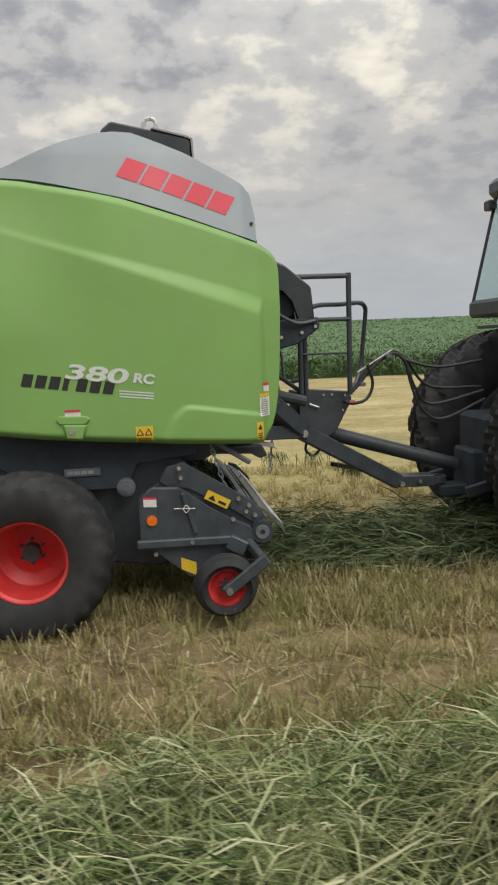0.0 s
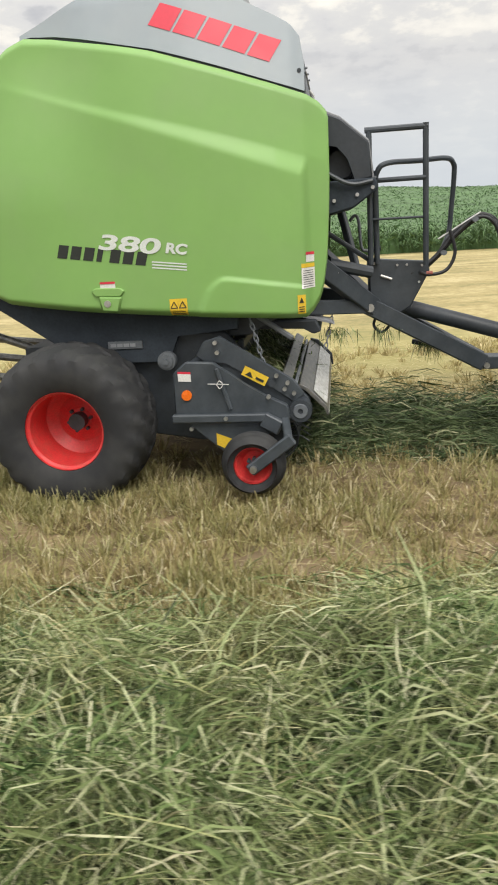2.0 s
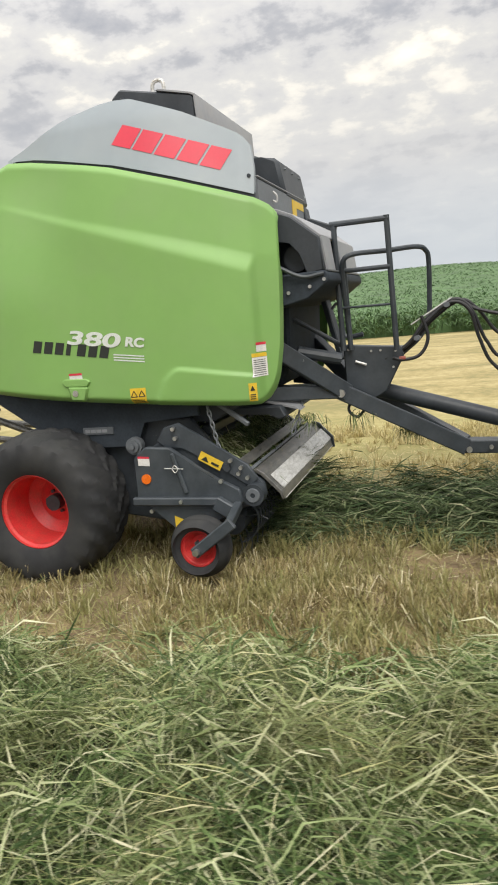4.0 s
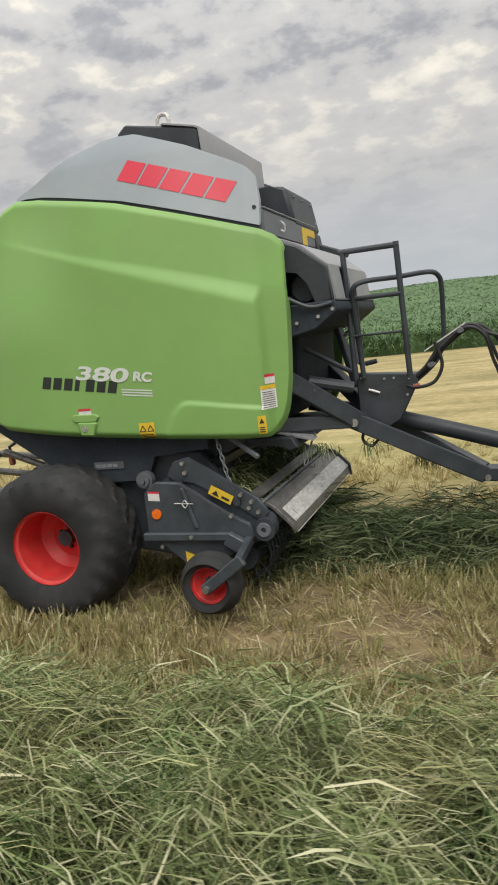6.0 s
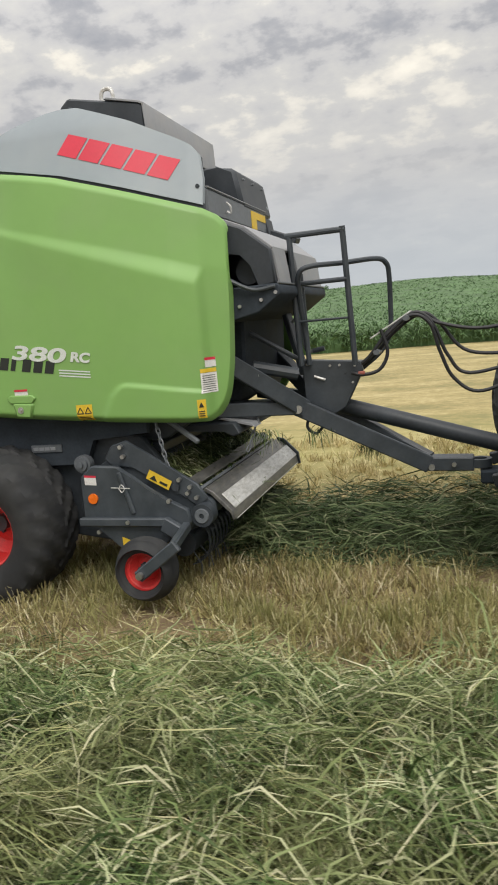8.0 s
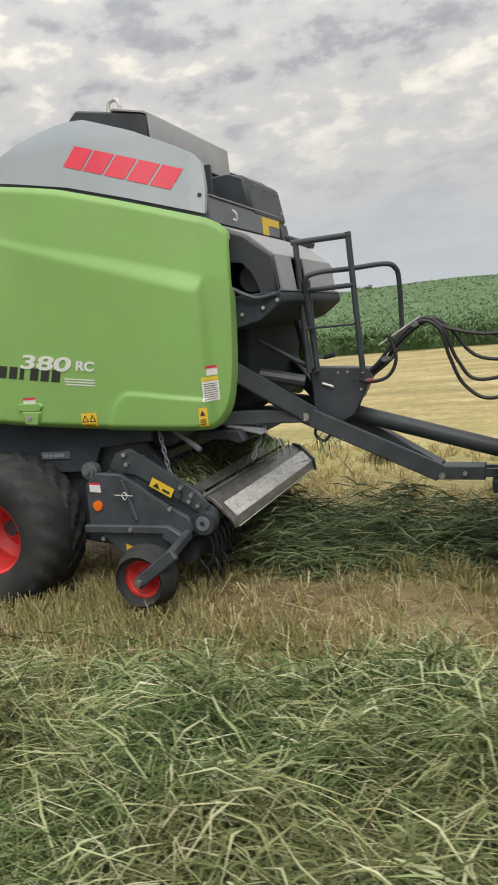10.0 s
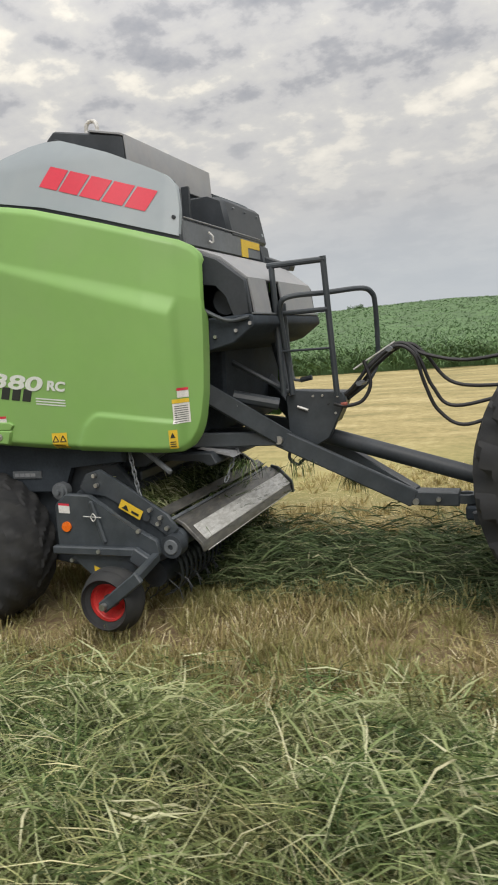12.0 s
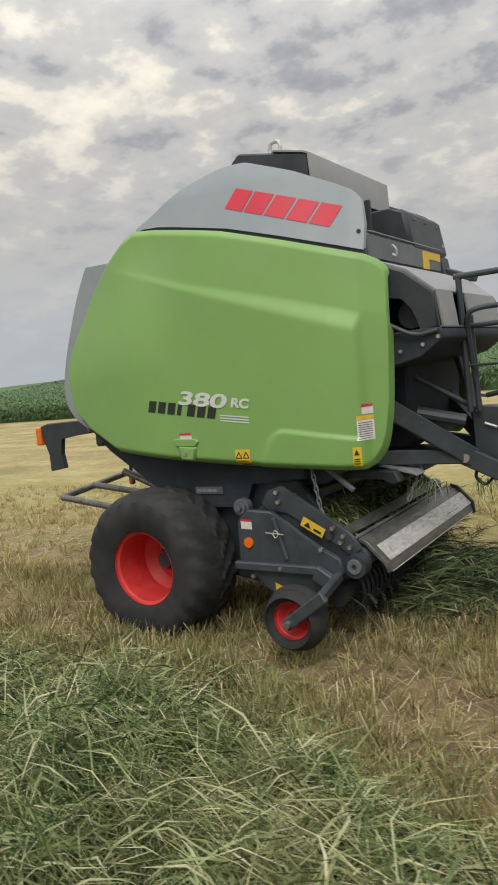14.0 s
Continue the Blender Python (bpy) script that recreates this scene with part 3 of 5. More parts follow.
def panel_y(x, z):
    """How far in the outer face of the side panel lies: bowed along its length, the part over the crease leaning in, the front edge folded back."""
    y = 0.03 + 0.085 * max(0.0, x + 0.4) ** 2
    up = z - crease_z(x)
    fade = ease(-1.25, -0.55, x)
    wide = 0.05 + 0.10 * ease(-0.9, 0.75, x)
    step = 0.016 + 0.034 * ease(-0.8, 0.75, x)
    y += fade * (step * max(ease(0.0, 1.0, up / wide), ease(0.75, 0.80, x)) + 0.10 * max(0.0, up - wide))
    y += (1 - fade) * 0.06 * max(0.0, up)
    y += 0.14 * ease(1.9, 2.9, z) * ease(-0.2, -0.9, x)
    y += 0.16 * max(0.0, x - 0.60) + 0.28 * max(0.0, x - 0.775)
    y += 0.18 * ease(-0.7, -1.75, x) ** 1.6
    fold = ease(-0.012, 0.018, x - (0.06 + 0.12 * (z - 1.22) / 0.25)) * ease(0.0, 0.022, (1.49 - 0.17 * (x - 0.2) - 0.10 * ease(0.30, 0.12, x) ** 2) - z)
    y -= 0.020 * fold * ease(0.80, 0.72, x)
    y += 0.05 * ease(base_z(x) + 0.05, base_z(x), z) ** 2 + 0.03 * ease(top_z(x) - 0.05, top_z(x), z) ** 2
    return y


def shell(bm, nu, nv, outline, depth, thick):
    """A curved sheet with thickness: outline(u, v) gives x and z, depth(x, z) gives y."""
    front = [[None] * (nv + 1) for _ in range(nu + 1)]
    back = [[None] * (nv + 1) for _ in range(nu + 1)]
    for i in range(nu + 1):
        for j in range(nv + 1):
            x, z = outline(i / nu, j / nv)
            y = depth(x, z)
            front[i][j], back[i][j] = bm.verts.new((x, y, z)), bm.verts.new((x, y + thick, z))
    for i in range(nu):
        for j in range(nv):
            for g in (front, back):
                bm.faces.new((g[i][j], g[i + 1][j], g[i + 1][j + 1], g[i][j + 1]))
    edge = [(i, 0) for i in range(nu)] + [(nu, j) for j in range(nv)] + [(i, nv) for i in range(nu, 0, -1)] + [(0, j) for j in range(nv, 0, -1)]
    for (a, b), (c, d) in zip(edge, edge[1:] + edge[:1]):
        bm.faces.new((front[a][b], front[c][d], back[c][d], back[a][b]))
    return bm


def panel_outline(u, v):
    x = -0.41 - 1.335 * math.cos(math.pi * (0.35 * u + 0.65 * (math.acos(1 - 2 * u) / math.pi)))
    return x, (1 - v) * base_z(x) + v * top_z(x)


def build_panels():
    bm = shell(bmesh.new(), 150, 120, panel_outline, panel_y, 0.045)
    p = part("side_panel", bm, M_GREEN, baler, "glossy green moulded side panel with a raised crease", smooth=60)
    far = part("side_panel", shell(bmesh.new(), 40, 30, panel_outline, lambda x, z: 2 * MID - panel_y(x, z), -0.045), M_GREEN, baler, "green moulded side panel", smooth=60)
    # lock recess under the lettering
    bm = bmesh.new()
    plate(bm, [(-0.61, 1.43), (-0.585, 1.395), (-0.42, 1.39), (-0.39, 1.425), (-0.42, 1.445), (-0.585, 1.45)], 0.014, 0.06, 0.006)
    part("lock_recess", bm, M_GREEN, p)
    bm = bmesh.new()
    plate(bm, [(-0.57, 1.40), (-0.55, 1.30), (-0.44, 1.29), (-0.41, 1.39)], 0.010, 0.06, 0.012)
    part("lock_plate", bm, M_GREEN, p)
    part("lock", disc(disc(bmesh.new(), (-0.508, 1.349), 0.022, 0.004, 0.03), (-0.508, 1.349), 0.010, -0.002, 0.02), M_BOLT, p)
    return p


PANEL = build_panels()
hood_top = interp((-1.0, -0.72, -0.46, -0.26, -0.16, -0.04, 0.32, 0.60, 0.70, 0.76, 0.79), (3.0, 3.12, 3.225, 3.283, 3.295, 3.29, 3.155, 3.02, 2.965, 2.89, 2.70))
hood_low = lambda x: top_z(x) + 0.026


def hood_y(x, z):
    k = max(0.0, z - hood_low(x))
    return 0.225 + 0.16 * ease(0.0, 0.8, x) * 0.75 + 0.30 * k + 0.5 * max(0, z - 3.12) ** 1.5 + 0.35 * max(0.0, x - 0.70) + 0.10 * ease(-0.5, -0.95, x)


def hood_outline(u, v):
    x = -0.99 + 1.775 * u
    return x, hood_low(x) + v * max(0.004, hood_top(x) - hood_low(x))


def build_hood():
    h = part("upper_panel", shell(bmesh.new(), 70, 24, hood_outline, hood_y, 0.04), M_HOOD, baler, "light grey upper side panel", smooth=50)
    part("upper_panel", shell(bmesh.new(), 30, 12, hood_outline, lambda x, z: 2 * MID - hood_y(x, z), -0.04), M_HOOD, baler, "light grey upper side panel", smooth=50)
    part("seam", shell(bmesh.new(), 60, 2, lambda u, v: (-0.93 + 1.72 * u, top_z(-0.93 + 1.72 * u) - 0.012 + 0.05 * v), lambda x, z: hood_y(x, hood_low(x)) + 0.012, 0.03), M_BLACK, baler, "dark rubber seam", smooth=50)
    part("panel_bolt", disc(bmesh.new(), (0.755, 2.684), 0.012, hood_y(0.755, 2.684) - 0.012, 0.42), M_BLACK, h)
    return h


HOOD = build_hood()


def strip(bm, quad, depth, lift=0.003, thick=0.004):
    """A sticker: four (x, z) corners laid on a surface."""
    n = 6
    (a, b, c, d) = [np.array(q, float) for q in quad]
    g = [[None] * (n + 1) for _ in range(n + 1)]
    for i in range(n + 1):
        for j in range(n + 1):
            u, v = i / n, j / n
            x, z = (1 - v) * ((1 - u) * a + u * b) + v * ((1 - u) * d + u * c)
            g[i][j] = bm.verts.new((x, depth(x, z) - lift, z))
    for i in range(n):
        for j in range(n):
            bm.faces.new((g[i][j], g[i + 1][j], g[i + 1][j + 1], g[i][j + 1]))
    return bm


def rect(x0, x1, z0, z1):
    return ((x0, z0), (x1, z0), (x1, z1), (x0, z1))


def slab(a, b, ha, hb, slant):
    """A leaning four-sided bar from a to b along a line, between heights ha and hb over it."""
    (ax, az), (bx, bz) = a, b
    return ((ax + slant * ha, az + ha), (bx + slant * ha, bz + ha), (bx + slant * hb, bz + hb), (ax + slant * hb, az + hb))


def build_marks():
    """Maker's mark and model name as leaning bars, the model number in figures, warning stickers."""
    # maker's mark: five blocks with cut-outs, along a falling line
    bm = bmesh.new()
    x0, z0, x1, z1, h = -0.15, 2.985, 0.585, 2.735, 0.125
    at = lambda u: (x0 + (x1 - x0) * u, z0 + (z1 - z0) * u)
    for k in range(5):
        u0, u1 = k / 5 + 0.006, (k + 1) / 5 - 0.014
        strip(bm, slab(at(u0), at(u1), 0, h, 0.62), hood_y, 0.004)
    islands("emblem_block", bm, M_REDLET, HOOD, "red slanted block", smooth=0)
    # model name: seven leaning dark bars
    bm = bmesh.new()
    ends = [(-0.815, 1.652), (-0.225, 1.572)]
    line = lambda u: (ends[0][0] + (ends[1][0] - ends[0][0]) * u, ends[0][1] + (ends[1][1] - ends[0][1]) * u)
    for k in range(7):
        strip(bm, slab(line((k + 0.04) / 7), line((k + (0.45 if k == 3 else 0.80)) / 7), 0, 0.08, 0.3), panel_y)
    islands("name_bar", bm, M_INK, PANEL, "dark slanted bar", smooth=0)
    # fine print under the number
    bm = bmesh.new()
    for k in range(3):
        strip(bm, slab((-0.20, 1.592 - 0.018 * k), (0.02 - 0.0 * k, 1.565 - 0.018 * k), 0, 0.008, 0.3), panel_y)
    islands("print_line", bm, M_SILVER, PANEL, "pale line of print", smooth=0)
    for body, size, place, wide in (("380", 0.130, (-0.545, 1.695), 2.02), ("RC", 0.085, (-0.11, 1.648), 1.2)):
        c = bpy.data.curves.new("figures", "FONT")
        c.body, c.size, c.extrude, c.shear, c.offset = body, size, 0.0015, 0.2, 0.0035
        tmp = bpy.data.objects.new("figures", c)
        scene.collection.objects.link(tmp)
        bpy.context.view_layer.update()
        me = bpy.data.meshes.new_from_object(tmp.evaluated_get(bpy.context.evaluated_depsgraph_get()))
        bpy.data.objects.remove(tmp)
        for v in me.vertices:
            x = place[0] + v.co.x * wide
            z = place[1] + v.co.y - 0.135 * v.co.x * wide
            v.co = (x, panel_y(x, z) - 0.004 + v.co.z, z)
        me.materials.clear()
        me.materials.append(M_SILVER)
        ob = new("model_number", me)
        ob.parent = PANEL
        tagged(ob, "pale silver model number")
    marks = [
        ("white_sticker", rect(-0.55, -0.45, 1.435, 1.482), M_WHITE, panel_y), ("red_edge", rect(-0.55, -0.45, 1.473, 1.487), M_REDLET, panel_y),
        ("warning_sticker", rect(-0.108, 0.005, 1.25, 1.358), M_YELLOW, panel_y),
        ("instruction_sticker", rect(0.735, 0.815, 1.372, 1.50), M_WHITE, panel_y), ("sticker_band", rect(0.735, 0.815, 1.502, 1.527), M_YELLOW, panel_y),
        ("red_sticker", rect(0.765, 0.815, 1.535, 1.59), M_WHITE, panel_y), ("red_edge", rect(0.765, 0.815, 1.580, 1.597), M_REDLET, panel_y),
        ("warning_sticker", rect(0.705, 0.755, 1.215, 1.335), M_YELLOW, panel_y),
    ]
    for n, (name, q, mat, d) in enumerate(marks):
        part(name, strip(bmesh.new(), q, d, 0.004 if "edge" not in name and "band" not in name else 0.007), mat, PANEL, smooth=0)
    bm = bmesh.new()
    for x in (-0.08, -0.025):
        for a, b in (((x - 0.022, 1.30), (x, 1.34)), ((x, 1.34), (x + 0.022, 1.30)), ((x + 0.022, 1.30), (x - 0.022, 1.30))):
            tube(bm, [(a[0], panel_y(*a) - 0.006, a[1]), (b[0], panel_y(*b) - 0.006, b[1])], 0.003, 5)
    for k in range(3):
        strip(bm, rect(-0.095, -0.008, 1.248 + 0.012 * k, 1.253 + 0.012 * k), panel_y, 0.006)
    islands("sticker_print", bm, M_INK, PANEL, smooth=0)
    bm = bmesh.new()
    for k in range(8):
        strip(bm, rect(0.745, 0.806, 1.382 + 0.014 * k, 1.386 + 0.014 * k), panel_y, 0.006)
    strip(bm, ((0.715, 1.285), (0.745, 1.285), (0.731, 1.318), (0.729, 1.318)), panel_y, 0.008)
    for k in range(3):
        strip(bm, rect(0.713, 0.747, 1.228 + 0.014 * k, 1.234 + 0.014 * k), panel_y, 0.008)
    islands("sticker_print", bm, M_INK, PANEL, smooth=0)


build_marks()


def build_frame():
    """Chamber walls, frame under the panels, axle, tailgate."""
    for y0, y1 in ((0.42, 0.47), (2 * MID - 0.47, 2 * MID - 0.42)):
        bm = bmesh.new()
        plate(bm, [(-1.62, 1.7), (-1.5, 1.35), (-1.05, 1.05), (0.35, 1.05), (0.62, 1.2), (0.80, 1.6), (0.80, 2.45), (-0.1, 2.85), (-0.9, 2.9), (-1.4, 2.5)], y0, y1, 0.01)
        part("chamber_wall", bm, M_DARK, baler)
    # Frame plates coloured for the shade that falls under the panels.
    bm = bmesh.new()
    plate(bm, [(-1.66, 1.62), (-1.4, 1.36), (-0.9, 1.02), (-0.6, 0.92), (-0.18, 0.92), (-0.12, 1.10), (0.30, 1.12), (0.30, 1.32), (-0.5, 1.40), (-1.5, 1.72)], 0.22, 0.27, 0.008)
    part("frame_plate", bm, M_SHADEBLACK, baler)
    bm = bmesh.new()
    plate(bm, [(-1.66, 1.62), (-1.4, 1.36), (-0.9, 1.02), (-0.6, 0.92), (-0.18, 0.92), (-0.12, 1.10), (0.30, 1.12), (0.30, 1.32), (-0.5, 1.40), (-1.5, 1.72)], 2 * MID - 0.27, 2 * MID - 0.22, 0.008)
    part("frame_plate", bm, M_SHADEBLACK, baler)
    # Black plate that stands for the shade under the baler, wheel to pickup.
    bm = bmesh.new()
    plate(bm, [(-0.60, 0.95), (-0.5, 0.42), (0.0, 0.34), (0.25, 0.40), (0.35, 0.9), (0.2, 1.1), (-0.3, 1.1)], 0.30, 0.36, 0.01)
    part("underside_shade_plate", bm, M_BLACK, baler)
    bm = bmesh.new()
    box(bm, -0.9, -0.76, 0.34, 2.16, 0.50, 0.64, 0.015)
    part("axle", bm, M_DARK, baler)
    bm = bmesh.new()
    box(bm, -1.3, 0.3, 0.45, 2.05, 0.95, 1.02, 0.01)
    box(bm, -0.3, 0.3, 0.40, 2.10, 0.45, 0.95, 0.03)
    part("chamber_floor", bm, M_BLACK, baler)
    # nameplate strip, lever pivot
    bm = bmesh.new()
    box(bm, -0.60, -0.36, 0.208, 0.222, 1.022, 1.075, 0.003)
    part("name_plate", bm, M_GREYBOX, baler, "grey strip of unreadable print")
    bm = bmesh.new()
    for k in range(4):
        box(bm, -0.58 + 0.045 * k, -0.542 + 0.045 * k, 0.203, 0.209, 1.038, 1.060, 0)
    islands("plate_print", bm, M_PALE, baler)
    bm = bmesh.new()
    for r, y in ((0.062, 0.17), (0.045, 0.15), (0.020, 0.13)):
        disc(bm, (-0.195, 0.935), r, y, 0.23, 24)
    part("pivot", bm, M_GREYBOX, baler)
    # tailgate: curved grey rear with end plates
    arc = [(-0.85, 2.80), (-1.575, 2.815), (-1.70, 2.60), (-1.82, 2.33), (-1.917, 2.07), (-1.96, 1.84), (-1.90, 1.66), (-1.70, 1.52), (-1.3, 1.42)]
    pts = [Vector((-0.7, 0, 2.80)), *curve_points([(x, 0, z) for x, z in arc[1:]], 5)]
    bm = bmesh.new()
    inner = [Vector((-0.75 + (p.x + 0.75) * 0.70, 0, 2.05 + (p.z - 2.05) * 0.93)) for p in pts]
    rows = []
    for y in (0.37, 2 * MID - 0.37):
        rows.append(([bm.verts.new((p.x, y, p.z)) for p in pts], [bm.verts.new((p.x, y, p.z)) for p in inner]))
    (oa, ia), (ob_, ib) = rows
    for k in range(len(pts) - 1):
        bm.faces.new((oa[k], oa[k + 1], ob_[k + 1], ob_[k]))
        bm.faces.new((ia[k], ia[k + 1], ib[k + 1], ib[k]))
        bm.faces.new((oa[k], oa[k + 1], ia[k + 1], ia[k]))
        bm.faces.new((ob_[k], ob_[k + 1], ib[k + 1], ib[k]))
    part("tailgate", bm, M_HOOD, baler, "pale grey curved tailgate")
    # rear light bar with orange reflector
    bm = bmesh.new()
    box(bm, -2.88, -1.35, 0.98, 1.06, 1.45, 1.56, 0.02)
    plate(bm, [(-2.95, 1.54), (-2.85, 1.565), (-2.35, 1.58), (-2.3, 1.45), (-2.68, 1.42), (-2.71, 1.27), (-2.66, 1.13), (-2.87, 1.10), (-2.85, 1.27), (-2.93, 1.42)], 0.95, 1.0, 0.01)
    part("rear_bracket", bm, M_BLACK, baler)
    bm = bmesh.new()
    box(bm, -3.0, -2.93, 0.93, 1.0, 1.36, 1.53, 0.012)
    part("tail_light", bm, M_ORANGE, baler, "orange tail light")
    bm = bmesh.new()
    box(bm, -2.2, -2.1, 0.9, 1.0, 1.33, 1.45, 0.02)
    part("rear_bracket", bm, M_BLACK, baler)
    # bale ramp behind the wheels
    for a, b in (((-2.54, 0.75, 0.885), (-1.2, 0.75, 0.70)), ((-2.42, 1.05, 0.95), (-1.2, 1.05, 0.80)), ((-2.34, 1.45, 1.0), (-1.2, 1.45, 0.88)), ((-2.53, 0.75, 0.885), (-2.32, 1.5, 1.01)), ((-1.75, 0.75, 1.12), (-1.3, 0.75, 0.95))):
        part("ramp_bar", tube(bmesh.new(), [a, b], 0.03, 10), M_WORN, baler, "worn dull steel bar")
    bm = box(bmesh.new(), -1.875, -1.825, 0.93, 0.98, 0.97, 1.08, 0.012)
    lamp = part("marker_lamp", bm, M_DULLRED, baler, "small dull red marker lamp")
    part("lamp_stem", tube(bmesh.new(), [(-1.85, 0.955, 1.07), (-1.86, 0.96, 1.13), (-1.80, 0.96, 1.16)], 0.014, 8), M_BLACK, lamp)
    # upper body: covers between the side panels
    bm = bmesh.new()
    plate(bm, [(-0.26, 3.10), (-0.237, 3.345), (-0.17, 3.402), (0.345, 3.295), (0.372, 3.28), (0.378, 3.06), (0.3, 2.95)], 0.535, 1.95, 0.012)
    part("top_box", bm, M_BLACK, baler, "dark box on top with a rounded edge")
    # Added paler sheet: the front face's reflected light put into its colour.
    bm = bmesh.new()
    plate(bm, [(0.10, 3.350), (0.12, 3.362), (0.352, 3.306), (0.388, 3.288), (0.394, 3.05), (0.384, 3.05), (0.376, 3.282), (0.345, 3.297)], 0.530, 1.955, 0.003)
    part("box_front_sheen", bm, M_PALE, baler, "pale grey sheet standing for sheen on the front")
    bm = bmesh.new()
    for x in (-0.16, 0.02):
        box(bm, x, x + 0.03, 0.518, 0.54, 3.14, 3.34 - 0.1 * (x > 0), 0.004)
    islands("rib", bm, M_BLACK, baler)
    bm = bmesh.new()
    tube(bm, curve_points([(0.06, 0.60, 3.30), (0.06, 0.60, 3.41), (0.10, 0.60, 3.435), (0.14, 0.60, 3.41), (0.14, 0.60, 3.30)], 6), 0.015, 8)
    part("lifting_eye", bm, M_STEEL, baler, "bare steel lifting eye")
    bm = bmesh.new()
    plate(bm, [(0.30, 2.62), (0.36, 3.05), (0.42, 3.05), (0.5, 2.62)], 0.5, 1.35, 0.01)
    plate(bm, [(-0.9, 2.5), (-0.85, 2.92), (-0.3, 3.2), (0.3, 3.05), (0.55, 2.72), (0.55, 2.4)], 0.55, 1.95, 0.01)
    part("upper_body", bm, M_DARK, baler)
    for y in (0.62, 0.86, 1.1):
        part("rib", box(bmesh.new(), 0.50, 0.56, y, y + 0.03, 2.66, 3.02, 0.004), M_BLACK, baler)
    bm = bmesh.new()
    plate(bm, [(0.3, 2.62), (0.3, 2.98), (0.62, 2.965), (0.745, 2.945), (0.80, 2.64), (0.72, 2.60)], 1.30, 2.13, 0.03)
    part("twine_box", bm, M_BLACK, baler, "dark grey lidded box")
    part("box_skirt", plate(bmesh.new(), [(0.55, 2.46), (0.55, 2.64), (0.795, 2.64), (0.825, 2.46)], 1.96, 2.13, 0.01), M_BLACK, baler)
    part("box_arm", beam(bmesh.new(), (0.80, 2.04, 2.53), (1.04, 2.0, 2.43), 0.10, 0.05), M_BLACK, baler)
    for y in (1.46, 1.72, 2.0):
        part("box_bolt", tube(bmesh.new(), [(0.755, y, 2.88), (0.772, y, 2.88)], 0.008, 8), M_GREYBOX, baler)
    bm = bmesh.new()
    box(bm, 0.70, 0.79, 0.46, 1.95, 2.51, 2.68, 0.012)
    part("cross_bar", bm, M_GREYBOX, baler, "grey folded cross bar")
    part("bar_top_strip", box(bmesh.new(), 0.775, 0.797, 0.47, 1.95, 2.684, 2.692, 0.002), M_PALE, baler, "thin pale strip along the top edge")
    bm = bmesh.new()
    box(bm, 0.790, 0.795, 1.50, 1.92, 2.595, 2.65, 0)
    box(bm, 0.790, 0.795, 1.50, 1.64, 2.515, 2.595, 0)
    part("yellow_tag", bm, M_YELLOW, baler, "yellow warning tag")
    part("hook", tube(bmesh.new(), curve_points([(0.80, 0.84, 2.63), (0.825, 0.85, 2.60), (0.82, 0.86, 2.56), (0.795, 0.85, 2.57)], 5), 0.008, 6), M_STEEL, baler)


build_frame()


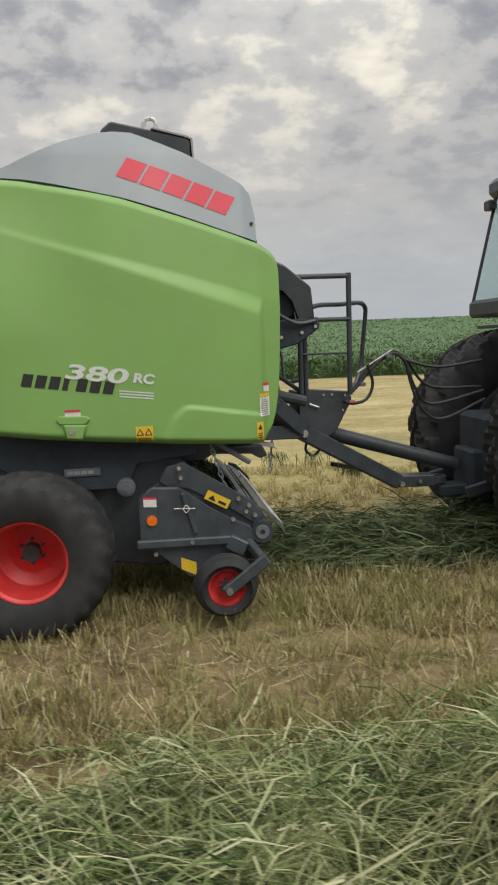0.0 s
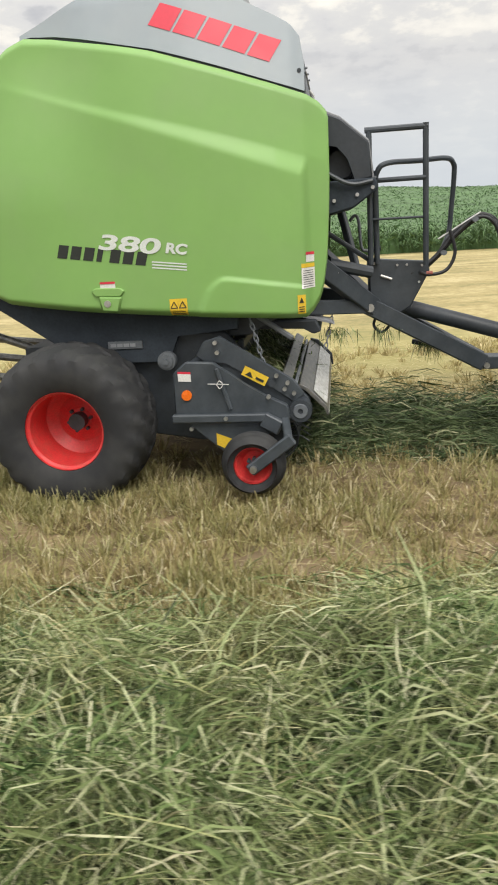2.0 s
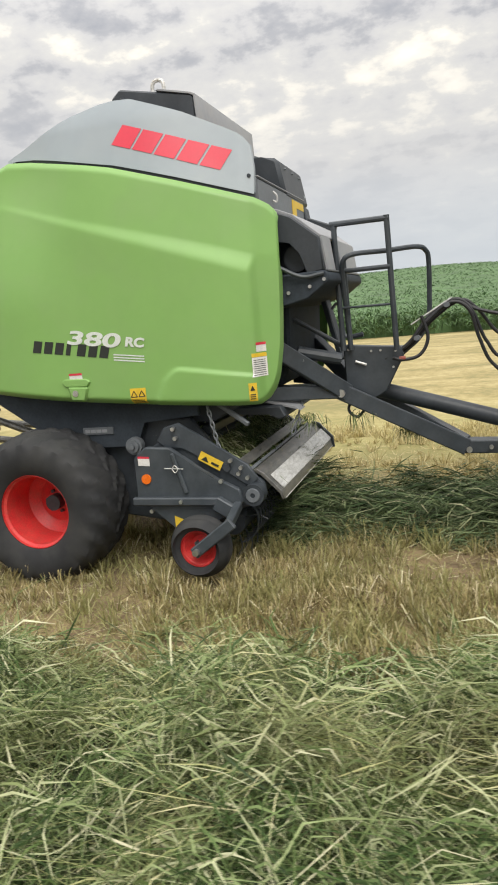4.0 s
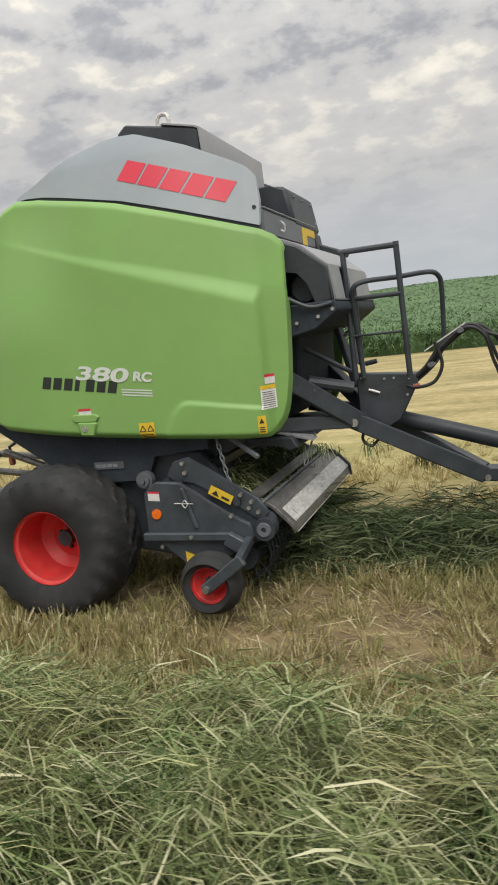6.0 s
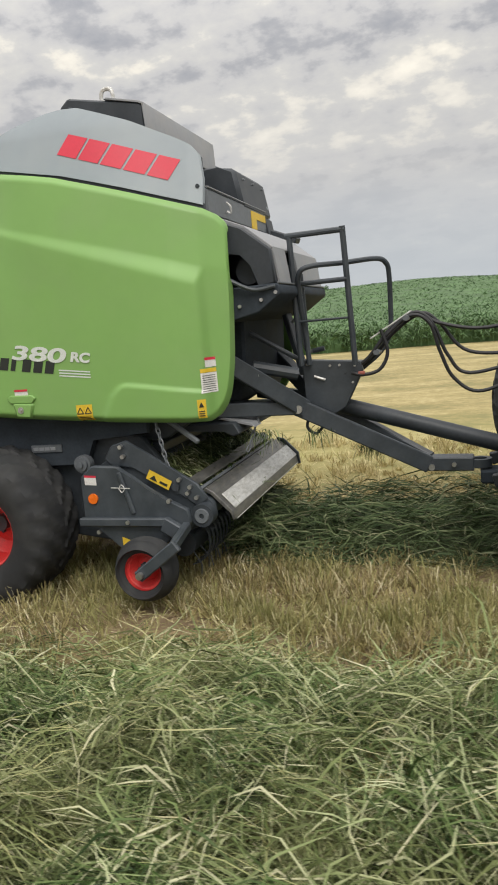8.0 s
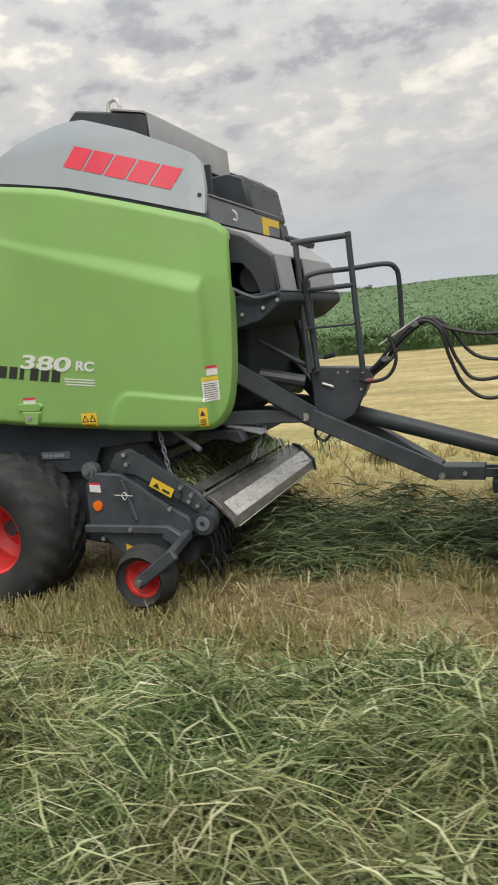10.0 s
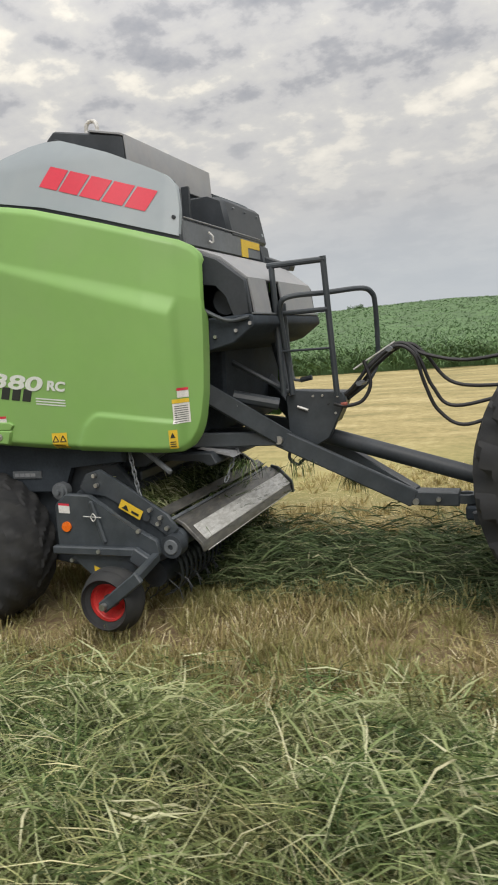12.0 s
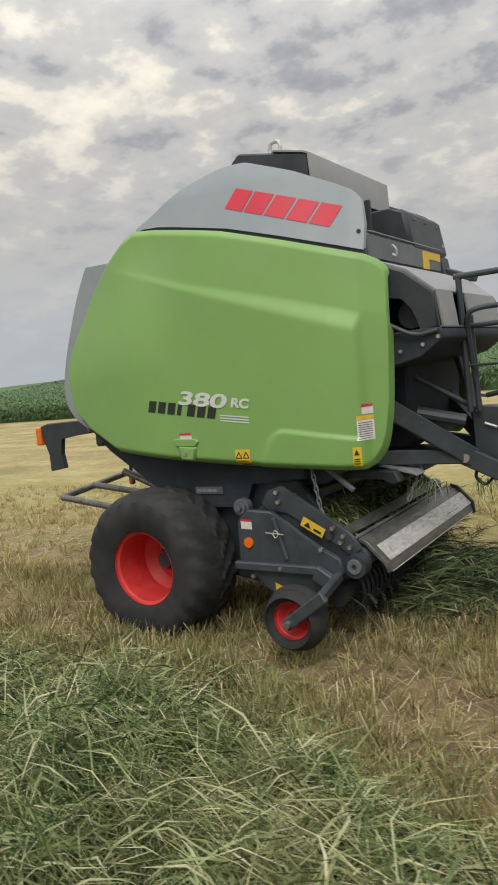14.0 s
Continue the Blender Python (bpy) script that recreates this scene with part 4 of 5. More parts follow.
def build_net_box():
    """Wrapping unit on the front: pale lid, dark end plate with an arched cut, tray below."""
    bm = bmesh.new()
    plate(bm, [(0.83, 2.47), (1.0, 2.40), (1.18, 2.25), (1.2, 2.03), (1.08, 2.01), (1.05, 2.16), (0.98, 2.24), (0.86, 2.24)], 0.46, 0.52, 0.01)
    part("end_plate", bm, M_BLACK, baler, "dark arched end plate")
    bm = bmesh.new()
    plate(bm, [(0.83, 2.47), (1.0, 2.40), (1.18, 2.25), (1.2, 2.03), (1.08, 2.01), (1.05, 2.16), (0.98, 2.24), (0.86, 2.24)], 2 * MID - 0.52, 2 * MID - 0.46, 0.01)
    part("end_plate", bm, M_DARK, baler, "dark arched end plate")
    bm = bmesh.new()
    plate(bm, [(0.81, 2.50), (1.0, 2.42), (1.185, 2.265), (1.17, 2.25), (0.99, 2.40), (0.81, 2.48)], 0.53, 1.97, 0.004)
    plate(bm, [(1.185, 2.265), (1.215, 2.03), (1.20, 2.025), (1.17, 2.25)], 0.53, 0.86, 0.004)
    plate(bm, [(1.185, 2.265), (1.215, 2.03), (1.20, 2.025), (1.17, 2.25)], 1.15, 1.97, 0.004)
    part("lid", bm, M_PALE, baler, "dusty pale grey sheet lid")
    bm = bmesh.new()
    plate(bm, [(0.80, 2.02), (1.2, 2.03), (1.225, 2.02), (1.235, 1.96), (1.08, 1.85), (0.86, 1.80)], 0.45, 2.05, 0.01)
    part("tray", bm, M_SHADEBLACK, baler, "dark sheet tray")
    part("tray_edge_strip", box(bmesh.new(), 1.21, 1.225, 0.46, 2.04, 2.025, 2.037, 0.002), M_GREYBOX, baler, "thin paler strip along the edge")
    part("net_roll", tube(bmesh.new(), [(1.0, 0.56, 2.13), (1.0, 1.94, 2.13)], 0.09, 20), M_BLACK, baler)
    bm = bmesh.new()
    tube(bm, curve_points([(0.86, 0.40, 2.10), (1.05, 0.42, 2.0), (1.2, 0.44, 2.01)], 5), 0.014, 8)
    part("pull_rod", bm, M_DARK, baler)
    for x, z in ((1.10, 1.93), (1.2, 1.97), (0.95, 1.9)):
        part("tray_bolt", disc(bmesh.new(), (x, z), 0.012, 0.435, 0.46), M_BOLT, baler)
    bm = bmesh.new()
    plate(bm, [(0.58, 1.2), (0.58, 2.0), (0.70, 1.95), (0.70, 1.25)], 0.5, 2.0, 0.01)
    part("front_wall", bm, M_SHADEBLACK, baler)
    # The apron's black also stands for the deep shade below the tray.
    bm = bmesh.new()
    plate(bm, [(0.60, 1.24), (0.60, 1.88), (0.86, 1.86), (0.84, 1.40), (0.78, 1.24)], 0.80, 2.02, 0.02)
    part("rubber_apron", bm, M_SHADEBLACK, baler, "black rubber apron under the tray")
    # jack strut and rod behind the beam
    part("strut", tube(bmesh.new(), [(0.85, 0.95, 1.72), (1.28, 1.12, 1.42)], 0.018, 8), M_DARK, baler)
    part("strut", tube(bmesh.new(), [(0.9, 0.8, 1.48), (1.2, 0.9, 1.40)], 0.045, 10), M_DARK, baler)
    bm = beam(bmesh.new(), (0.98, 1.55, 1.9), (1.12, 1.5, 1.35), 0.08, 0.05)
    part("strut", bm, M_DARK, baler)


build_net_box()


def build_drawbar():
    bm = bmesh.new()
    beam(bm, (0.50, 0.41, 1.765), (1.22, 0.945, 1.14), 0.09, 0.13)
    part("drawbar_beam", bm, M_DARK, baler)
    bm = bmesh.new()
    beam(bm, (1.16, 0.925, 1.165), (2.06, 1.205, 0.650), 0.09, 0.125)
    part("drawbar_beam", bm, M_DARK, baler)
    for a, b in (((0.50, 2.05, 1.805), (1.22, 1.51, 1.135)), ((1.16, 1.53, 1.16), (2.06, 1.30, 0.655))):
        part("drawbar_beam", beam(bmesh.new(), a, b, 0.09, 0.125), M_DARK, baler)
    bm = beam(bmesh.new(), (0.62, 0.62, 1.20), (1.24, 0.95, 1.15), 0.07, 0.10)
    part("lower_beam", bm, M_DARK, baler)
    bm = beam(bmesh.new(), (0.62, 1.88, 1.20), (1.24, 1.52, 1.15), 0.07, 0.10)
    part("lower_beam", bm, M_DARK, baler)
    bm = beam(bmesh.new(), (2.02, 1.25, 0.655), (2.38, 1.25, 0.645), 0.16, 0.10)
    part("hitch_tongue", bm, M_DARK, baler)
    part("hitch_eye", lathe(bmesh.new(), [(0.05, -0.03), (0.085, -0.03), (0.085, 0.03), (0.05, 0.03)], 20), M_DARK, baler).matrix_basis = pose(2.42, 1.25, 0.645, 90)
    for x, y, z, r in ((1.189, 0.872, 1.147, 0.030), (2.082, 1.15, 0.635, 0.022), (2.24, 1.155, 0.65, 0.016), (0.95, 0.71, 1.42, 0.016)):
        part("bolt_head", disc(bmesh.new(), (x, z), r, y - 0.012, y + 0.02, 12), M_BOLT, baler)
    part("drive_shaft_guard", tube(bmesh.new(), [(1.40, 1.33, 1.115), (2.62, 1.31, 0.75)], 0.062, 18), M_BLACK, baler, "black plastic drive shaft guard")
    part("jack_foot", tube(bmesh.new(), [(1.62, 1.18, 0.83), (1.98, 1.2, 0.70)], 0.015, 8), M_BLACK, baler)
    # wisps of grass caught on the rods
    rng = np.random.default_rng(71)
    for name, c, n in (("caught_grass", (1.66, 1.18, 0.82), 130), ("caught_grass", (1.30, 0.99, 0.98), 60), ("caught_grass", (0.95, 0.75, 1.02), 90)):
        base = np.array(c) + rng.normal(0, 1, (n, 3)) * (0.06, 0.02, 0.012)
        v, q = ribbons(rng, base, rng.uniform(0, 6.28, n), rng.uniform(0.01, 0.10, n), rng.uniform(0.003, 0.007, n), -rng.uniform(0.03, 0.16, n), rng.uniform(0, 0.02, n), np.zeros(n))
        tagged(raw_mesh(name, v, q, M_GRASS, baler), "dry wisps of grass", kind="stuff")
    part("cross_rod", tube(bmesh.new(), [(1.55, 1.5, 0.79), (2.0, 1.35, 0.70)], 0.022, 8), M_BLACK, baler)
    # valve and hose box on the drawbar
    bm = bmesh.new()
    plate(bm, [(1.19, 1.49), (1.62, 1.45), (1.64, 1.38), (1.50, 1.12), (1.38, 1.05), (1.2, 1.12)], 1.09, 1.15, 0.008)
    part("step_box", bm, M_DARK, baler, "dark folded sheet bracket")
    bm = bmesh.new()
    plate(bm, [(1.19, 1.46), (1.62, 1.43), (1.5, 1.2), (1.2, 1.2)], 1.15, 1.5, 0.008)
    part("step_box", bm, M_BLACK, baler)
    bm = bmesh.new()
    for x, z in ((1.23, 1.45), (1.40, 1.43), (1.47, 1.43), (1.58, 1.42), (1.56, 1.30)):
        disc(bm, (x, z), 0.009, 1.078, 1.095, 8)
    islands("bolt_head", bm, M_BOLT, baler)
    bm = bmesh.new()
    tube(bm, [(1.28, 1.08, 1.36), (1.36, 1.08, 1.33)], 0.010, 6)
    part("pin", bm, M_STEEL, baler)
    # railings
    for a, b in (((1.198, 0.965, 2.375), (1.205, 1.02, 1.45)), ((1.583, 0.918, 2.385), (1.60, 1.0, 1.43))):
        part("rail_post", tube(bmesh.new(), [a, b], 0.021, 10), M_DARK, baler)
    part("rail_post", tube(bmesh.new(), [(1.245, 1.03, 2.10), (1.255, 1.06, 1.45)], 0.019, 10), M_DARK, baler)
    for a, b, r in (((1.17, 0.967, 2.365), (1.60, 0.918, 2.362), 0.021), ((1.20, 0.985, 2.03), (1.59, 0.94, 2.03), 0.018), ((1.205, 1.0, 1.765), (1.595, 0.975, 1.765), 0.009)):
        part("rail_bar", tube(bmesh.new(), [a, b], r, 10), M_DARK, baler)
    bm = bmesh.new()
    tube(bm, curve_points([(1.25, 1.10, 1.45), (1.24, 0.98, 1.95), (1.255, 0.93, 2.09), (1.33, 0.94, 2.14), (1.55, 1.08, 2.15), (1.76, 1.24, 2.165), (1.825, 1.30, 2.13), (1.838, 1.34, 2.05), (1.83, 1.40, 1.82), (1.815, 1.42, 1.64), (1.75, 1.36, 1.50), (1.62, 1.22, 1.39)], 6), 0.019, 10)
    part("hand_rail", bm, M_DARK, baler, "bent dark tube handrail")
    bm = bmesh.new()
    tube(bm, curve_points([(1.06, 1.45, 1.76), (1.10, 1.45, 1.80), (1.13, 1.45, 1.76), (1.15, 1.45, 1.56), (1.19, 1.45, 1.53), (1.22, 1.45, 1.53)], 6), 0.012, 8)
    part("crank", bm, M_GREYBOX, baler, "bare steel crank")
    part("crank_grip", tube(bmesh.new(), [(1.21, 1.45, 1.53), (1.30, 1.45, 1.545)], 0.02, 10), M_BLACK, baler, "black plastic grip")
    # hoses to the tractor
    runs = [
        [(1.5, 1.1, 1.36), (1.66, 1.12, 1.45), (1.82, 1.14, 1.62), (2, 1.16, 1.74), (2.12, 1.17, 1.67), (2.18, 1.18, 1.47), (2.27, 1.19, 1.27), (2.46, 1.2, 1.17), (2.85, 1.22, 1.32)],
        [(1.5, 1.14, 1.35), (1.68, 1.16, 1.47), (1.83, 1.18, 1.65), (2.02, 1.2, 1.76), (2.14, 1.21, 1.66), (2.23, 1.22, 1.44), (2.38, 1.23, 1.3), (2.85, 1.25, 1.39)],
        [(1.52, 1.18, 1.34), (1.7, 1.2, 1.46), (1.85, 1.22, 1.62), (2.04, 1.24, 1.74), (2.18, 1.24, 1.67), (2.46, 1.25, 1.61), (2.85, 1.28, 1.65)],
        [(1.52, 1.22, 1.33), (1.72, 1.24, 1.48), (1.88, 1.26, 1.66), (2.06, 1.27, 1.75), (2.18, 1.28, 1.67), (2.38, 1.3, 1.45), (2.85, 1.3, 1.42)],
        [(1.78, 1.1, 1.66), (1.82, 1.1, 1.50), (1.76, 1.08, 1.38), (1.64, 1.06, 1.35), (1.56, 1.05, 1.37)],
    ]
    for run in runs:
        part("hose", tube(bmesh.new(), curve_points(run, 8), 0.013, 8), M_HOSE, baler, "black hydraulic hose")
    for x, z in ((1.74, 1.50), (1.96, 1.725)):
        part("hose_clip", tube(bmesh.new(), [(x, 1.09, z), (x, 1.27, z)], 0.024, 8, squash=0.8), M_GREYBOX, baler, "pale cable tie round the hoses")
    part("hose_guide", tube(bmesh.new(), [(1.70, 1.12, 1.60), (2.0, 1.12, 1.775)], 0.006, 6), M_STEEL, baler)
    part("coupling", tube(bmesh.new(), [(1.61, 1.06, 1.36), (1.655, 1.06, 1.364)], 0.015, 10), M_DULLRED, baler, "dull red hose coupling")
    part("clevis", tube(bmesh.new(), curve_points([(1.24, 1.0, 1.08), (1.22, 0.99, 1.0), (1.28, 0.99, 0.95), (1.34, 0.99, 1.0)], 5), 0.012, 6), M_BLACK, baler)


build_drawbar()


def chain(name, a, b, n, parent):
    """Links of a hanging chain, each turned a quarter from the last, as one part."""
    a, b = Vector(a), Vector(b)
    bm = bmesh.new()
    d = (b - a) / n
    for k in range(n):
        c = a + d * (k + 0.5)
        s = Vector((1, 0, 0)) if k % 2 else Vector((0, 1, 0))
        u = d.normalized()
        pts = [c + 0.013 * math.cos(w) * s + 0.030 * math.sin(w) * u for w in (2 * math.pi * i / 10 for i in range(11))]
        tube(bm, pts, 0.0048, 6, closed=False)
    return part(name, bm, M_GREYBOX, parent, "dull zinc link chain")


def build_pickup():
    bm = bmesh.new()
    plate(bm, [(-0.125, 0.60), (-0.12, 0.87), (-0.03, 0.945), (0.15, 0.935), (0.25, 0.86), (0.33, 0.785), (0.46, 0.715), (0.62, 0.64), (0.64, 0.55), (0.52, 0.47), (0.34, 0.33), (0.20, 0.315), (0.0, 0.50)], 0.0, 0.05, 0.01)
    plate(bm, [(-0.02, 0.60), (-0.02, 0.93), (0.10, 1.0), (0.30, 0.98), (0.62, 0.77), (0.70, 0.66), (0.66, 0.50), (0.52, 0.45), (0.15, 0.44)], 0.12, 0.15, 0.008)
    p = part("pickup_plate", bm, M_DARK, baler, "dark grey pickup side plate")
    bm = bmesh.new()
    plate(bm, [(-0.125, 0.60), (-0.12, 0.87), (-0.03, 0.945), (0.40, 0.86), (0.66, 0.66), (0.52, 0.47), (0.12, 0.42)], 2.14, 2.19, 0.01)
    part("pickup_plate", bm, M_DARK, baler, "dark grey pickup side plate")
    bm = bmesh.new()
    plate(bm, [(0.02, 0.98), (0.08, 1.07), (0.19, 1.10), (0.30, 1.03), (0.66, 0.80), (0.73, 0.70), (0.66, 0.64), (0.52, 0.76), (0.22, 0.93), (0.08, 0.93)], 0.085, 0.115, 0.008)
    part("pickup_arm", bm, M_DARK, baler)
    bm = bmesh.new()
    beam(bm, (-0.14, -0.02, 0.575), (0.50, -0.03, 0.57), 0.05, 0.055)
    beam(bm, (0.46, -0.03, 0.56), (0.575, -0.05, 0.50), 0.05, 0.10)
    part("wheel_bracket", bm, M_DARK, p)
    bm = bmesh.new()
    beam(bm, (0.67, -0.345, 0.515), (0.395, -0.345, 0.312), 0.04, 0.075)
    beam(bm, (0.60, 0.02, 0.53), (0.645, -0.36, 0.50), 0.05, 0.06)
    part("wheel_arm", bm, M_DARK, p)
    part("bolt_head", disc(bmesh.new(), (0.42, 0.33), 0.022, -0.395, -0.355, 12), M_BOLT, p)
    # rib, clip pin, bolts
    bm = bmesh.new()
    beam(bm, (0.17, -0.012, 0.90), (0.25, -0.012, 0.62), 0.02, 0.03)
    part("stiffener", bm, M_DARK, p)
    bm = bmesh.new()
    tube(bm, [(0.11, -0.02, 0.80), (0.25, -0.03, 0.795)], 0.0035, 6)
    tube(bm, curve_points([(0.17, -0.03, 0.795), (0.19, -0.03, 0.82), (0.21, -0.03, 0.795), (0.19, -0.03, 0.77), (0.17, -0.03, 0.795)], 4), 0.0035, 6)
    part("clip_pin", bm, M_STEEL, p)
    for x, z, y in ((0.16, 1.05, 0.085), (0.17, 0.985, 0.085), (0.55, 0.82, 0.085), (0.60, 0.73, 0.085), (0.66, 0.70, 0.085), (0.50, 0.70, 0.0), (0.22, 0.575, -0.045), (-0.02, 0.50, 0.0), (0.62, 0.77, 0.085)):
        part("bolt_head", disc(bmesh.new(), (x, z), 0.014, y - 0.02, y + 0.01, 10), M_BOLT, p)
    part("slot", disc(bmesh.new(), (0.52, 0.77), 0.025, 0.075, 0.09, 12), M_BLACK, p)
    flat = lambda x, z: 0.0
    arm_face = lambda x, z: 0.085
    for name, q, mat, f in (("white_sticker", ((-0.085, 0.82), (0.0, 0.815), (0.0, 0.865), (-0.085, 0.87)), M_WHITE, flat), ("red_edge", ((-0.085, 0.87), (0.0, 0.865), (0.0, 0.88), (-0.085, 0.885)), M_REDLET, flat),
                            ("warning_sticker", ((0.318, 0.835), (0.468, 0.752), (0.500, 0.810), (0.350, 0.893)), M_YELLOW, arm_face), ("warning_sticker", ((0.142, 0.385), (0.242, 0.335), (0.242, 0.425), (0.142, 0.465)), M_YELLOW, flat)):
        part(name, strip(bmesh.new(), q, f, 0.004), mat, p, smooth=0)
    bm = bmesh.new()
    strip(bm, ((0.345, 0.835), (0.395, 0.808), (0.382, 0.852), (0.380, 0.853)), arm_face, 0.008)
    strip(bm, ((0.41, 0.803), (0.46, 0.776), (0.468, 0.790), (0.418, 0.817)), arm_face, 0.008)
    islands("sticker_print", bm, M_INK, p, smooth=0)
    bm = bmesh.new()
    disc(bm, (-0.035, 0.726), 0.034, -0.014, 0.0, 20)
    part("reflector", bm, M_ORANGE, p, "round orange reflector")
    p.location = (0, -0.014, 0.012)
    # wind guard: worn steel plate and roller over the tines
    bm = bmesh.new()
    plate(bm, [(0.8015, 0.684), (0.807, 0.689), (0.894, 0.596), (0.888, 0.590)], 0.20, 2.03, 0.003)
    part("guard_face", bm, M_STEEL, baler, "worn shiny steel face")
    bm = bmesh.new()
    plate(bm, [(0.70, 0.725), (0.715, 0.745), (0.77, 0.715), (0.890, 0.585), (0.902, 0.53), (0.888, 0.525), (0.876, 0.575), (0.755, 0.70)], 0.14, 2.03, 0.003)
    part("wind_guard", bm, M_WORN, baler, "scuffed dark steel wind guard")
    part("guard_edge", tube(bmesh.new(), [(0.897, 0.20, 0.525), (0.897, 2.03, 0.525)], 0.006, 8), M_STEEL, baler, "bright worn edge")
    bm = bmesh.new()
    plate(bm, [(0.590, 0.795), (0.605, 0.812), (0.665, 0.768), (0.650, 0.750)], 0.13, 2.03, 0.003)
    part("guard_rail", bm, M_WORN, baler)
    bm = plate(bmesh.new(), [(0.672, 0.742), (0.682, 0.755), (0.702, 0.742), (0.692, 0.729)], 0.13, 2.03, 0.003)
    part("guard_rail", bm, M_GREYBOX, baler)
    part("crop_roller", tube(bmesh.new(), [(0.69, 0.10, 0.63), (0.69, 2.04, 0.63)], 0.07, 24), M_DARK, baler)
    part("roller_cap", tube(bmesh.new(), [(0.70, 0.02, 0.60), (0.70, 0.12, 0.60)], 0.075, 20), M_BLACK, baler)
    part("roller_hub", lathe(bmesh.new(), [(0.018, -0.006), (0.045, -0.006), (0.050, 0.004), (0.050, 0.012), (0.018, 0.012)], 24), M_GREYBOX, baler, "worn grey bearing ring").matrix_basis = pose(0.70, 0.016, 0.60)
    bm = bmesh.new()
    plate(bm, [(0.72, 0.76), (0.79, 0.74), (0.91, 0.61), (0.92, 0.51), (0.8, 0.52), (0.72, 0.64)], 2.03, 2.06, 0.005)
    part("guard_end", bm, M_DARK, baler)
    for o in baler.children:
        if o.name.split(".")[0] in ("guard_face", "wind_guard", "guard_edge", "guard_rail", "guard_end"):
            o.location = (-0.02, 0, 0.012)
    # tine reel
    reel = part("tine_reel", tube(bmesh.new(), [(0, 0.14, 0), (0, 2.08, 0)], 0.09, 18), M_BLACK, baler, "black reel of spring tines")
    bm = bmesh.new()
    for k in range(26):
        y = 0.18 + 0.073 * k
        for q in range(4):
            a = q * math.pi / 2 + 0.3 * (k % 2)
            tube(bm, [(0.08 * math.cos(a), y, 0.08 * math.sin(a)), (0.19 * math.cos(a - 0.12), y, 0.19 * math.sin(a - 0.12)), (0.245 * math.cos(a - 0.3), y, 0.245 * math.sin(a - 0.3))], 0.004, 4)
    islands("tine", bm, M_BLACK, reel)
    reel.matrix_basis = pose(0.50, 0, 0.38)
    bm = bmesh.new()
    for k in range(25):
        y = 0.215 + 0.073 * k
        pts = [(0.50 + 0.17 * math.cos(a), y, 0.38 + 0.17 * math.sin(a)) for a in np.linspace(-1.4, 2.4, 12)]
        tube(bm, pts, 0.022, 5, squash=0.2)
    islands("stripper_band", bm, M_BLACK, baler)
    chain("chain", (0.385, 0.17, 1.20), (0.47, 0.10, 0.90), 8, baler)
    chain("chain", (0.92, 0.80, 1.15), (0.86, 0.62, 0.90), 6, baler)
    bm = bmesh.new()
    beam(bm, (0.42, 0.28, 1.20), (0.66, 0.20, 1.05), 0.03, 0.035)
    part("lever", bm, M_GREYBOX, baler)
    bm = bmesh.new()
    plate(bm, [(0.30, 1.12), (0.80, 1.12), (0.84, 1.04), (0.78, 1.02), (0.72, 1.07), (0.3, 1.07)], 0.55, 2.0, 0.01)
    part("feed_cover", bm, M_BLACK, baler)
    bm = plate(bmesh.new(), [(0.66, 1.135), (0.70, 1.15), (0.90, 1.10), (0.93, 1.07), (0.90, 1.085), (0.70, 1.135)], 0.62, 0.80, 0.002)
    part("deflector", bm, M_PALE, baler, "pale bent deflector sheet")
    # crop on its way up into the chamber
    rng = np.random.default_rng(61)
    n = 5000
    u = rng.random(n)
    base = np.stack([0.78 - 0.62 * u, rng.uniform(0.3, 2.0, n), 0.60 + 0.33 * u + rng.uniform(-0.03, 0.05, n)], 1)
    v, q = ribbons(rng, base, rng.normal(math.pi, 0.7, n), rng.uniform(0.1, 0.3, n), rng.uniform(0.004, 0.011, n), rng.uniform(0.0, 0.14, n), rng.uniform(0, 0.04, n), rng.uniform(0, 0.05, n))
    v[:, 1] = np.clip(v[:, 1], 0.2, 2.1)
    tagged(raw_mesh("gathered_crop", v, q, M_GRASS, baler), "dark green crop in the feed", kind="stuff")


build_pickup()


